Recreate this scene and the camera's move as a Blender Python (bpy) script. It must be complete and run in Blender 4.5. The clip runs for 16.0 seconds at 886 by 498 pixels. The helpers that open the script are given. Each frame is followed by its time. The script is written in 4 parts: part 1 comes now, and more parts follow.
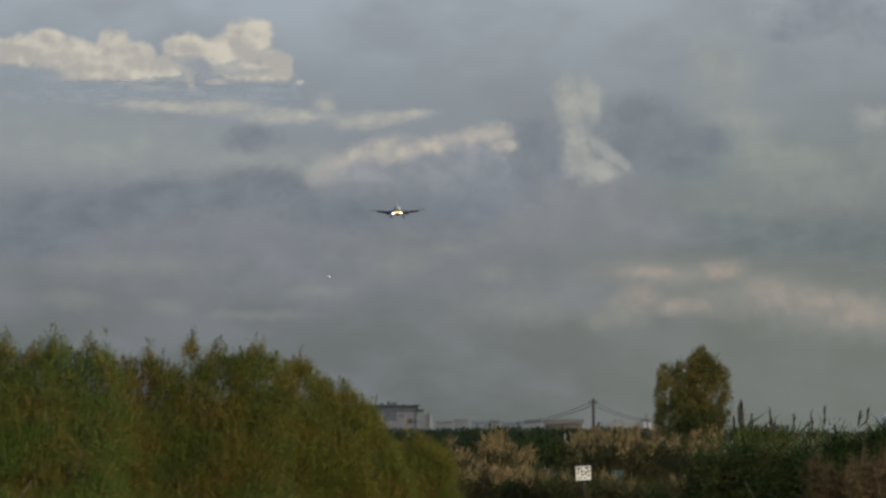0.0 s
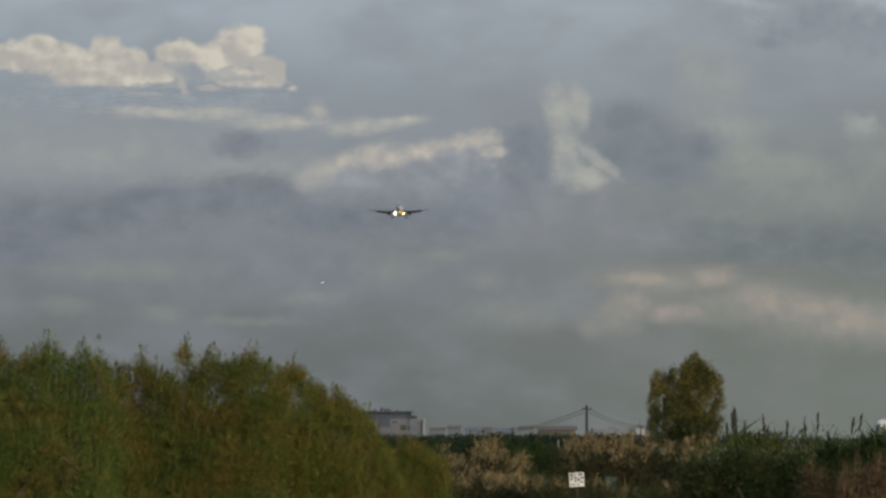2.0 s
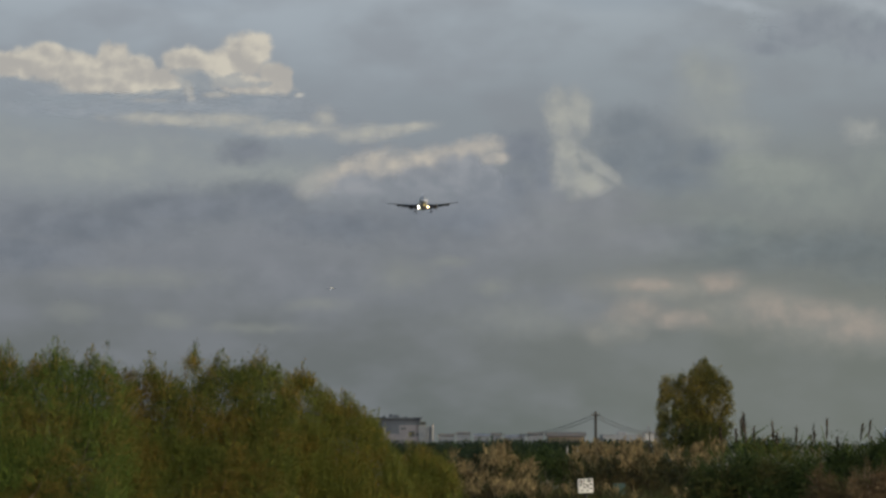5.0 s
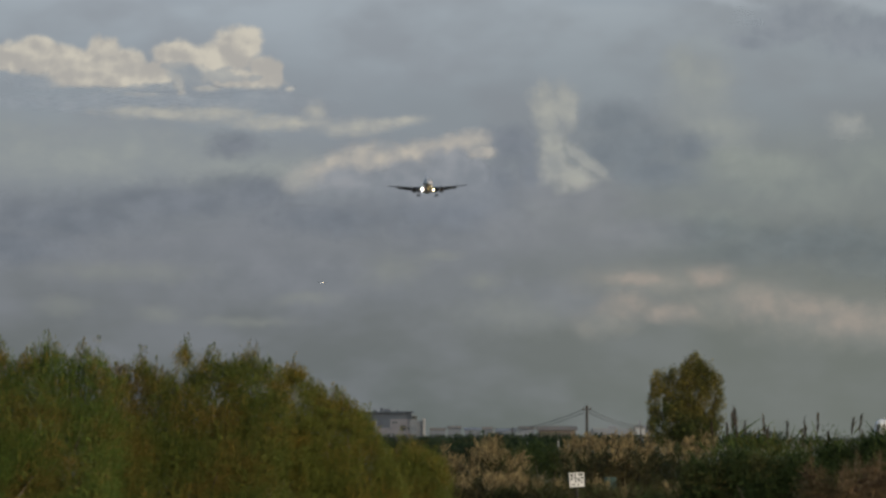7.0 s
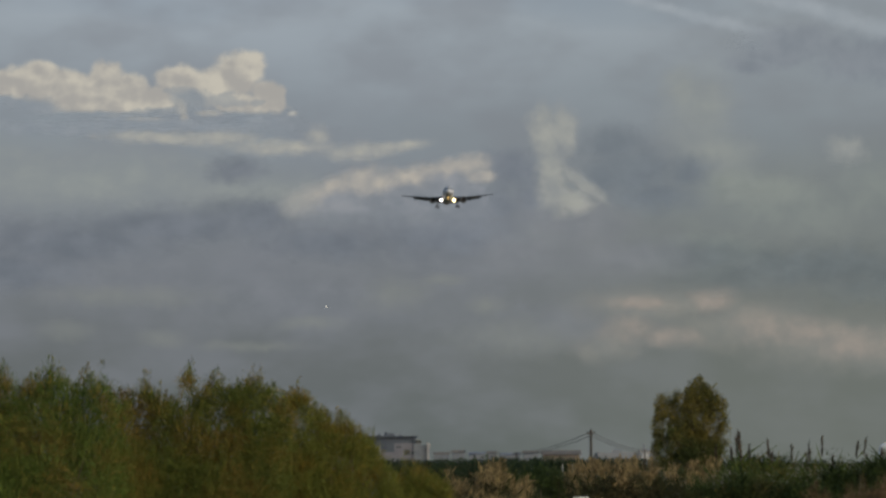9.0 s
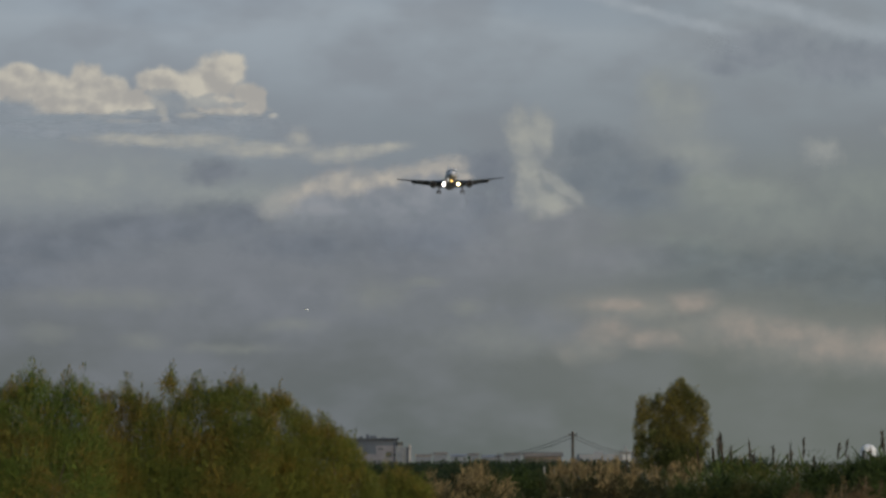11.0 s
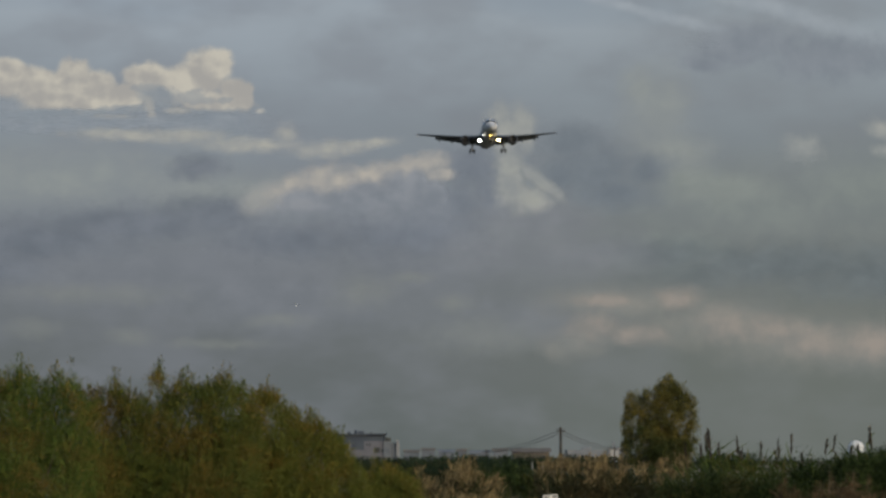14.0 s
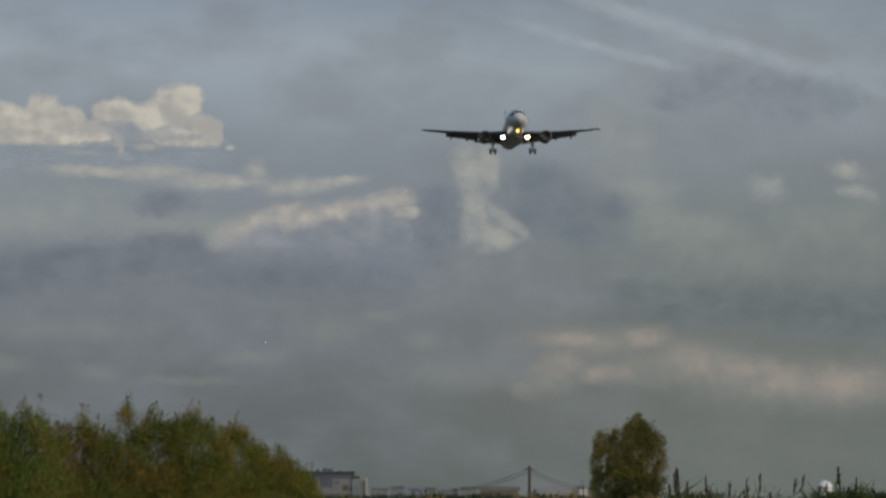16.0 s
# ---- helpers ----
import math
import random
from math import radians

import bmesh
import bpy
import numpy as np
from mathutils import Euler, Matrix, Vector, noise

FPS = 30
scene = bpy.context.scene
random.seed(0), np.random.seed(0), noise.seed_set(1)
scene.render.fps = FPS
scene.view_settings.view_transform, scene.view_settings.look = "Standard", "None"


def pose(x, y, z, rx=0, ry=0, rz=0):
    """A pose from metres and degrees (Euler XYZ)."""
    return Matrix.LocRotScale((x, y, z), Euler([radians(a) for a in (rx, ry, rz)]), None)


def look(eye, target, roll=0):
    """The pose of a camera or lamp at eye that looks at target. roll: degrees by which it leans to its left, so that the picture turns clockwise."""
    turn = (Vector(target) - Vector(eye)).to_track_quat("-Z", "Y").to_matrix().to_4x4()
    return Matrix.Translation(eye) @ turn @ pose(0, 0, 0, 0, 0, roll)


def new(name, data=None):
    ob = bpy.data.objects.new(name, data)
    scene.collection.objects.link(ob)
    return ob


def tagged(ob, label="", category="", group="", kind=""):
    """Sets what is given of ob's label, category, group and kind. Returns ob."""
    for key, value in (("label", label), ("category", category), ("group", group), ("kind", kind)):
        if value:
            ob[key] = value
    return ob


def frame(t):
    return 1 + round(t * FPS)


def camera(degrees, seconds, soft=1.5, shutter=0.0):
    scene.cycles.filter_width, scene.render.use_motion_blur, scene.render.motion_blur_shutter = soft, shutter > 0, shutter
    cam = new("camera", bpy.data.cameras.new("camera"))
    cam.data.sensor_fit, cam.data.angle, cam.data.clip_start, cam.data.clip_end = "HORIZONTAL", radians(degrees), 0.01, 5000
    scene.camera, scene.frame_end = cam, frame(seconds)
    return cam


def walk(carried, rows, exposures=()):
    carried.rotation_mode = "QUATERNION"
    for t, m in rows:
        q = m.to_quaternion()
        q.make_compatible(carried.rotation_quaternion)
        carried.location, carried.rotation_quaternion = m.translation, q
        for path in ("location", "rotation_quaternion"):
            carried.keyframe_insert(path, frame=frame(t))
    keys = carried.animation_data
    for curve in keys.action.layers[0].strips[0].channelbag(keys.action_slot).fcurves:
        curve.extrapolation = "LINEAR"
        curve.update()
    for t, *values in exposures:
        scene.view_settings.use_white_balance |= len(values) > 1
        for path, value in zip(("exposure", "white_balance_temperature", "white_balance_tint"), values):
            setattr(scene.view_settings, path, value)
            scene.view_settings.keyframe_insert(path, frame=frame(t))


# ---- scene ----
EYE = (0, 0, 1.7)


def aim(bearing, tilt, lean):
    """The camera on its standpoint: degrees to the right of north, above level, and of lean."""
    return pose(*EYE, 0, 0, -bearing) @ pose(0, 0, 0, 90 + tilt) @ pose(0, 0, 0, 0, 0, lean)


cam = camera(18.56, 16.0, soft=2.9)
walk(cam, [(t, aim(b, e, r)) for t, b, e, r in (
    (0, -0.002, 3.853, 0.011), (0.5, 0.137, 3.826, 0.082), (1, 0.139, 3.689, 0.031), (1.5, 0.227, 3.737, 0.045),
    (2, 0.136, 3.987, 0.063), (2.5, 0.102, 3.949, 0.033), (3, -0.142, 3.951, 0.068), (3.5, -0.110, 4.195, 0.054),
    (3.7, -0.145, 4.217, 0.100), (5.8, -0.027, 4.030, -0.109), (6, -0.140, 3.997, -0.155), (6.5, -0.056, 3.804, -0.083),
    (7, 0.139, 3.994, -0.007), (7.5, 0.128, 4.031, -0.085), (8, 0.117, 3.977, -0.235), (8.5, 0.293, 4.366, -0.202),
    (9, 0.061, 4.505, -0.096), (11.3, 0.543, 4.549, -0.090), (11.5, 0.612, 4.475, 0.073), (12, 0.729, 4.363, 0.034),
    (12.5, 0.991, 4.555, 0.220), (13, 0.761, 4.589, 0.168), (13.5, 0.807, 4.597, -0.050), (14, 0.698, 4.456, -0.105),
    (14.5, 0.583, 4.581, -0.218), (15, 1.286, 4.772, 0.019), (15.5, 1.455, 5.227, 0.191), (16, 1.337, 5.259, 0.153)
)], exposures=((0, 0.07, 6510, 7), (2.5, 0.09, 6510, 7), (6.0, 0.04, 6510, 7), (8.5, 0.03, 6500, 7), (9.0, -0.09, 6480, 7), (16, -0.12, 6430, 7)))

# ---- light: a low evening sun behind the camera's right shoulder, broken cloud ----
SUN = Vector((0.58, -0.74, 0.33)).normalized()
world = bpy.data.worlds.new("sky")
scene.world = world
world.use_nodes = True
wn = world.node_tree.nodes
sky = wn.new("ShaderNodeTexSky")
sky.sky_type, sky.sun_disc = "NISHITA", False
sky.sun_elevation, sky.sun_rotation = math.asin(SUN.z), math.atan2(SUN.x, SUN.y)
sky.air_density, sky.dust_density = 1.2, 2.5
wn["Background"].inputs[1].default_value = 0.15
world.node_tree.links.new(sky.outputs[0], wn["Background"].inputs[0])
lamp = bpy.data.lights.new("sun", "SUN")
lamp.energy, lamp.angle, lamp.color = 1.55, radians(4), (1.0, 0.91, 0.78)
sun = new("sun", lamp)
sun.matrix_world = look((0, 0, 50), Vector((0, 0, 50)) - SUN)


# ---- node helpers and materials ----
def lin(r, g, b):
    return tuple(((c / 255 + 0.055) / 1.055) ** 2.4 if c > 10 else c / 3294 for c in (r, g, b)) + (1,)


class Tree:
    """A small writer of node trees."""

    def __init__(self, name):
        self.mat = bpy.data.materials.new(name)
        self.mat.use_nodes = True
        self.t = self.mat.node_tree
        self.bsdf = self.t.nodes["Principled BSDF"]
        self.out = self.t.nodes["Material Output"]

    def put(self, socket, value):
        if isinstance(value, bpy.types.NodeSocket):
            self.t.links.new(value, socket)
        else:
            socket.default_value = value

    def node(self, kind, **inputs):
        n = self.t.nodes.new(kind)
        for key, value in inputs.items():
            self.put(n.inputs[key], value)
        return n

    def math(self, op, a, b=0.0, c=0.0):
        n = self.t.nodes.new("ShaderNodeMath")
        n.operation = op
        for s, v in zip(n.inputs, (a, b, c)):
            self.put(s, v)
        return n.outputs[0]

    def vec(self, op, a, b=(0, 0, 0)):
        n = self.t.nodes.new("ShaderNodeVectorMath")
        n.operation = op
        self.put(n.inputs[0], a)
        self.put(n.inputs[1], b)
        return n.outputs["Value"] if op == "LENGTH" else n.outputs[0]

    def noise(self, where, scale, detail=3.0, rough=0.55, colour=False):
        n = self.node("ShaderNodeTexNoise", Vector=where, Scale=scale, Detail=detail, Roughness=rough)
        return n.outputs["Color" if colour else 0]

    def span(self, v, a, b, c=0.0, d=1.0, smooth=True):
        n = self.t.nodes.new("ShaderNodeMapRange")
        n.interpolation_type = "SMOOTHSTEP" if smooth else "LINEAR"
        for s, x in zip(n.inputs, (v, a, b, c, d)):
            self.put(s, x)
        return n.outputs[0]

    def mix(self, f, a, b):
        n = self.t.nodes.new("ShaderNodeMix")
        n.data_type = "RGBA"
        self.put(n.inputs[0], f)
        self.put(n.inputs[6], a)
        self.put(n.inputs[7], b)
        return n.outputs[2]

    def coord(self, which):
        return self.node("ShaderNodeTexCoord").outputs[which]

    def bump(self, height, strength, distance):
        self.put(self.bsdf.inputs["Normal"], self.node("ShaderNodeBump", Height=height, Strength=strength, Distance=distance).outputs[0])


def surface(name, a, b, rough=0.6, metal=0.0, scale=4.0, grain=40.0, relief=0.01, islands=0.0, spec=0.5):
    """A worn surface: two colours mixed by stains and grain, with fine relief."""
    m = Tree(name)
    where = m.coord("Object")
    f = m.math("MULTIPLY_ADD", m.noise(where, scale), 1.0, m.math("MULTIPLY", m.noise(where, grain, 2), 0.5))
    f = m.span(f, 0.45, 1.05)
    if islands:
        f = m.math("MULTIPLY_ADD", m.node("ShaderNodeNewGeometry").outputs["Random Per Island"], islands, m.math("MULTIPLY", f, 1 - islands))
    m.put(m.bsdf.inputs["Base Color"], m.mix(f, (*a, 1), (*b, 1)))
    m.put(m.bsdf.inputs["Roughness"], m.span(m.noise(where, grain * 0.5, 2), 0.3, 0.7, rough - 0.08, min(1, rough + 0.1)))
    m.bsdf.inputs["Metallic"].default_value = metal
    m.bsdf.inputs["Specular IOR Level"].default_value = spec
    if relief:
        m.bump(m.noise(where, grain, 3), 0.5, relief)
    return m.mat


def foliage(name, dark, mid, odd, clump=0.9, share=0.5):
    """Leaves: each its own tone, in clumps of the common and of the odd colour; light passes through a little."""
    m = Tree(name)
    where = m.coord("Object")
    own = m.node("ShaderNodeNewGeometry").outputs["Random Per Island"]
    c = m.mix(own, (*dark, 1), (*mid, 1))
    patch = m.math("MULTIPLY_ADD", own, 0.25, m.noise(where, clump, 3))
    c = m.mix(m.span(patch, share, share + 0.22), c, (*odd, 1))
    m.put(m.bsdf.inputs["Base Color"], c)
    m.bsdf.inputs["Roughness"].default_value = 0.75
    m.bsdf.inputs["Specular IOR Level"].default_value = 0.12
    thin = m.node("ShaderNodeBsdfTranslucent", Color=c)
    both = m.node("ShaderNodeMixShader", Fac=0.3)
    m.t.links.new(m.bsdf.outputs[0], both.inputs[1])
    m.t.links.new(thin.outputs[0], both.inputs[2])
    m.t.links.new(both.outputs[0], m.out.inputs[0])
    return m.mat


def glow(name, colour, strength):
    m = Tree(name)
    m.bsdf.inputs["Base Color"].default_value = colour
    m.bsdf.inputs["Emission Color"].default_value = colour
    m.bsdf.inputs["Emission Strength"].default_value = strength
    return m.mat


def cloud_material(name, puffs, bright, shade, edge, warp, ragged, thick=1.0, grain=1.0, flat=1.0, sink=0.0, lump=0.0, floor=None, fade=None, relief=0.0):
    """Cloud: soft puffs (bearing, elevation, half width, half height, turn) torn by turbulence; its daylight and shade
    are painted in glowing tones.
    """
    m = Tree(name)
    uv = m.coord("UV")
    seed = m.vec("ADD", uv, (puffs[0][0] * 7.3 + 50, puffs[0][1] * 3.1 + 20, 0))
    stretch = m.vec("MULTIPLY", seed, (1, flat, 1))
    big = m.vec("SUBTRACT", m.noise(stretch, 1.3 * grain, 2, colour=True), (0.5, 0.5, 0.5))
    small = m.vec("SUBTRACT", m.noise(stretch, 5.0 * grain, 4, colour=True), (0.5, 0.5, 0.5))
    p = m.vec("ADD", uv, m.vec("MULTIPLY", big, (2.2 * warp, 1.6 * warp, 0)))
    p = m.vec("ADD", p, m.vec("MULTIPLY", small, (0.7 * warp, 0.6 * warp, 0)))
    p = m.vec("MULTIPLY", p, (1, 1, 0))
    field = None
    for x, y, a, b, turn in puffs:
        q = m.vec("SUBTRACT", p, (x, y, 0))
        if turn:
            r = m.node("ShaderNodeVectorRotate", Vector=q, Angle=-radians(turn))
            r.rotation_type = "Z_AXIS"
            q = r.outputs[0]
        d = m.math("SUBTRACT", 1.0, m.vec("LENGTH", m.vec("DIVIDE", q, (a, b, 1))))
        field = d if field is None else m.math("SMOOTH_MAX", field, d, 0.25)
    fine = m.noise(stretch, 3.2 * grain, 6, 0.62)
    field = m.math("MULTIPLY_ADD", m.math("SUBTRACT", fine, 0.5), ragged, field)
    if lump:
        cells = m.node("ShaderNodeTexVoronoi", Vector=m.vec("ADD", p, (40, 40, 0)), Scale=1.5, Detail=2.0, Roughness=0.6)
        cells.feature, cells.inputs["Smoothness"].default_value = "SMOOTH_F1", 0.35
        field = m.math("MULTIPLY_ADD", m.math("SUBTRACT", 0.45, cells.outputs[0]), lump, field)
    height = m.node("ShaderNodeSeparateXYZ", Vector=p).outputs[1]
    if floor is not None:
        # the flat base of a heap cloud
        field = m.math("SMOOTH_MIN", field, m.math("MULTIPLY", m.math("SUBTRACT", height, floor), 3.5), 0.15)
    alpha = m.math("MULTIPLY", m.span(field, -edge * 0.5, edge), thick)
    if fade:
        # the foot dissolves into haze
        alpha = m.math("MULTIPLY", alpha, m.span(height, *fade))
    tone = m.math("MULTIPLY_ADD", m.noise(stretch, 1.4 * grain, 3, 0.5), 1.6, -0.35)
    if sink:
        # paints bright tops: the tone rises with height
        tone = m.math("ADD", tone, m.math("MULTIPLY", m.math("SUBTRACT", height, puffs[0][1]), sink))
    if relief:
        # billows: sunlight painted into the tone, paler on the side towards the sun
        billow = m.vec("MULTIPLY", p, (1.0, 1.25, 1))
        here = m.noise(billow, 1.7, 3, 0.45)
        there = m.noise(m.vec("ADD", billow, (0.12, 0.15, 0)), 1.7, 3, 0.45)
        tone = m.math("MULTIPLY_ADD", m.math("SUBTRACT", here, there), relief, tone)
    colour = m.mix(m.span(tone, 0.1, 0.9), lin(*shade), lin(*bright))
    light = m.node("ShaderNodeEmission", Color=colour, Strength=1.0)
    clear = m.node("ShaderNodeBsdfTransparent")
    both = m.node("ShaderNodeMixShader", Fac=alpha)
    m.t.links.new(clear.outputs[0], both.inputs[1])
    m.t.links.new(light.outputs[0], both.inputs[2])
    m.t.links.new(both.outputs[0], m.out.inputs[0])
    return m.mat


# ---- mesh helpers ----
def mesh_of(name, verts, faces, material, smooth=False):
    me = bpy.data.meshes.new(name)
    me.from_pydata([tuple(v) for v in verts], [], faces)
    me.materials.append(material)
    if smooth:
        me.polygons.foreach_set("use_smooth", [True] * len(me.polygons))
    me.update()
    return me


def child(ob, parent):
    ob.parent = parent
    return ob


def part(name, bm, material, parent, label="", smooth=False):
    """Links a bmesh as one mesh object under a thing or under a part."""
    me = bpy.data.meshes.new(name)
    bm.to_mesh(me)
    bm.free()
    me.materials.append(material)
    if smooth:
        me.polygons.foreach_set("use_smooth", [True] * len(me.polygons))
    return tagged(child(new(name, me), parent), label)


def box(x0, x1, y0, y1, z0, z1, bevel=0.0):
    bm = bmesh.new()
    bmesh.ops.create_cube(bm, size=1)
    for v in bm.verts:
        v.co = ((x0 + x1) / 2 + v.co.x * (x1 - x0), (y0 + y1) / 2 + v.co.y * (y1 - y0), (z0 + z1) / 2 + v.co.z * (z1 - z0))
    if bevel:
        bmesh.ops.bevel(bm, geom=bm.edges[:], offset=bevel, segments=2, affect="EDGES", profile=0.5)
    return bm


def loft(rings, close=(True, True), around=True):
    """A skin over rings of points."""
    bm = bmesh.new()
    rows = [[bm.verts.new(p) for p in ring] for ring in rings]
    n = len(rows[0])
    for a, b in zip(rows, rows[1:]):
        for i in range(n if around else n - 1):
            j = (i + 1) % n
            bm.faces.new((a[i], a[j], b[j], b[i]))
    if close[0]:
        bm.faces.new(rows[0][::-1])
    if close[1]:
        bm.faces.new(rows[-1])
    bmesh.ops.recalc_face_normals(bm, faces=bm.faces[:])
    return bm


def rod(a, b, ra, rb=None, n=10):
    """A round bar from a to b."""
    a, b = Vector(a), Vector(b)
    q = (b - a).to_track_quat("Z", "Y")
    ring = lambda c, r: [c + q @ Vector((r * math.cos(2 * math.pi * i / n), r * math.sin(2 * math.pi * i / n), 0)) for i in range(n)]
    return loft([ring(a, ra), ring(b, ra if rb is None else rb)])


def joined(*parts_):
    bm = bmesh.new()
    for p in parts_:
        me = bpy.data.meshes.new("tmp")
        p.to_mesh(me)
        p.free()
        bm.from_mesh(me)
        bpy.data.meshes.remove(me)
    return bm


def empty(name, m, label, category, group=""):
    ob = new(name)
    ob.matrix_world = m
    return tagged(ob, label, category, group)


def sight(bearing, elevation, d):
    """The point d metres north of the standpoint on a line of sight."""
    b, e = radians(bearing), radians(elevation)
    return Vector((d * math.tan(b), d, EYE[2] + d * math.tan(e) / math.cos(b)))


# ---- sky: a far backdrop, and clouds in front of it that drift ----
def sheet(name, b0, b1, e0, e1, radius, material, step=0.5, billow=0.0, inside=None):
    """A piece of the sky's vault round the standpoint, from bearing b0 to b1 and elevation e0 to e1."""
    nx, ny = max(2, int((b1 - b0) / step)), max(2, int((e1 - e0) / step))
    verts, uv = [], []
    for j in range(ny + 1):
        for i in range(nx + 1):
            b, e = b0 + (b1 - b0) * i / nx, e0 + (e1 - e0) * j / ny
            r = radius + billow * noise.fractal(Vector((b * 0.9, e * 0.9, radius * 0.01)), 1.0, 2.0, 3)
            cb, ce = radians(b), radians(e)
            verts.append((r * math.cos(ce) * math.sin(cb), r * math.cos(ce) * math.cos(cb), r * math.sin(ce)))
            uv.append((b, e))
    faces = [(j * (nx + 1) + i, j * (nx + 1) + i + 1, (j + 1) * (nx + 1) + i + 1, (j + 1) * (nx + 1) + i) for j in range(ny) for i in range(nx)]
    if inside:
        faces = [f for f in faces if inside(sum(uv[k][0] for k in f) / 4, sum(uv[k][1] for k in f) / 4)]
        used = sorted({k for f in faces for k in f})
        index = {k: n for n, k in enumerate(used)}
        verts, uv = [verts[k] for k in used], [uv[k] for k in used]
        faces = [tuple(index[k] for k in f) for f in faces]
    me = mesh_of(name, verts, faces, material, True)
    layer = me.uv_layers.new(name="bearing")
    for loop in me.loops:
        layer.data[loop.index].uv = uv[loop.vertex_index]
    ob = new(name, me)
    ob.location = EYE
    return ob


def backdrop_material():
    m = Tree("sky_backdrop")
    uv = m.coord("UV")
    e = m.node("ShaderNodeSeparateXYZ", Vector=uv)
    wide = m.vec("MULTIPLY", uv, (0.35, 1.0, 1))
    h = m.math("ADD", e.outputs[1], m.math("MULTIPLY_ADD", m.noise(wide, 0.6, 3, 0.45), 2.4, -1.2))
    ramp = m.node("ShaderNodeValToRGB", Fac=m.math("DIVIDE", h, 14.0))
    stops = ramp.color_ramp.elements
    while len(stops) < 6:
        stops.new(0.5)
    for s, (at, c) in zip(stops, ((0.0, (98, 104, 104)), (0.16, (107, 111, 113)), (0.32, (121, 125, 131)), (0.50, (138, 145, 153)), (0.66, (159, 167, 176)), (0.84, (128, 143, 161)))):
        s.position, s.color = at, lin(*c)
    mottle = m.noise(m.vec("MULTIPLY", uv, (0.5, 0.9, 1)), 0.9, 3, 0.5)
    c = m.mix(m.span(mottle, 0.35, 0.7, 0.0, 0.45), ramp.outputs[0], lin(131, 134, 142))
    side = m.math("MULTIPLY", m.span(e.outputs[0], -4, 9, 0.0, 0.6), m.span(e.outputs[1], 3, 8, 1.0, 0.3))
    c = m.mix(side, c, lin(116, 120, 112))
    light = m.node("ShaderNodeEmission", Color=c, Strength=1.0)
    m.t.links.new(light.outputs[0], m.out.inputs[0])
    return m.mat


backdrop = tagged(sheet("backdrop", -40, 40, -1.5, 30, 4900, backdrop_material(), 2.0),
                  "grey-blue evening sky thinly veiled by high cloud", "sky", kind="structure")

DRIFT = []


def cloud(label, puffs, radius, drift, margin=1.6, **look_):
    """A cloud that drifts by so many degrees of bearing in the clip."""
    b0 = min(p[0] - max(p[2], p[3]) for p in puffs) - margin
    b1 = max(p[0] + max(p[2], p[3]) for p in puffs) + margin
    e0 = min(p[1] - (max(p[2], p[3]) if p[4] else p[3]) for p in puffs) - margin
    e1 = max(p[1] + (max(p[2], p[3]) if p[4] else p[3]) for p in puffs) + margin
    reach = look_["edge"] * 0.5 + look_["ragged"] * 0.24 + look_.get("lump", 0) * 0.3 + 0.16
    slack = 0.55 * look_["warp"] + 0.12

    def inside(b, e):
        """Whether the cloud's vapour can reach this bearing and elevation."""
        for x, y, w, h, turn in puffs:
            c, s = math.cos(radians(turn)), math.sin(radians(turn))
            u, v = c * (b - x) + s * (e - y), c * (e - y) - s * (b - x)
            if math.hypot(max(0, abs(u) - slack) / w, max(0, abs(v) - slack) / h) < 1 + reach:
                return True
        return False

    ob = sheet("cloud", b0, b1, e0, e1, radius, cloud_material("cloud", puffs, **look_), 0.2, 7, inside)
    tagged(ob, label, "cloud", "clouds of the evening sky")
    DRIFT.append((ob, drift))
    return ob


cloud("long faint streak of high cirrus", ((7.38, 9.77, 4.37, 0.20, -18), (5.60, 9.45, 2.36, 0.13, -16),),
      4870, 0.716, bright=(168, 174, 181), shade=(156, 163, 171), edge=0.9, warp=0.12, ragged=0.8, thick=0.75)
cloud("wide pale greenish veil of cloud", ((-7.27, 5.95, 3.78, 0.68, 0), (-10.26, 6.21, 2.36, 0.71, 0), (-3.76, 5.65, 2.12, 0.42, 0),),
      4850, 0.13, bright=(153, 157, 154), shade=(143, 148, 149), edge=1.1, warp=0.3, ragged=0.5, thick=0.8, flat=1.4)
cloud("wide soft greenish-grey cloud", ((7.58, 5.38, 2.71, 0.94, 0), (10.16, 5.58, 2.36, 1.06, 0), (6.16, 4.45, 1.77, 0.47, 0),),
      4836, 0.5, bright=(140, 146, 141), shade=(127, 133, 132), edge=1.0, warp=0.35, ragged=0.6, thick=0.7)
cloud("violet-grey veil of middle cloud", ((-2.68, 3.51, 3.89, 0.83, 0), (-6.60, 3.85, 3.07, 0.65, 0), (0.43, 3.99, 2.36, 0.71, 0), (2.34, 2.92, 2.36, 0.59, 0),),
      4824, 0.2, bright=(131, 134, 141), shade=(119, 123, 130), edge=1.2, warp=0.4, ragged=0.7, thick=0.7, flat=1.3)
cloud("dark violet-grey band of low cloud", ((-7.55, 4.61, 2.24, 0.50, 0), (-5.42, 4.99, 2.01, 0.42, 0), (-3.64, 5.18, 1.30, 0.47, 0), (-8.84, 4.06, 1.77, 0.47, 0), (-2.08, 4.65, 1.53, 0.42, 0), (0.19, 4.83, 1.77, 0.57, 0), (-4.00, 6.19, 0.59, 0.31, 0),),
      4812, 0.5, bright=(123, 128, 137), shade=(107, 113, 122), edge=0.8, warp=0.3, ragged=0.8, thick=0.9, flat=1.3)
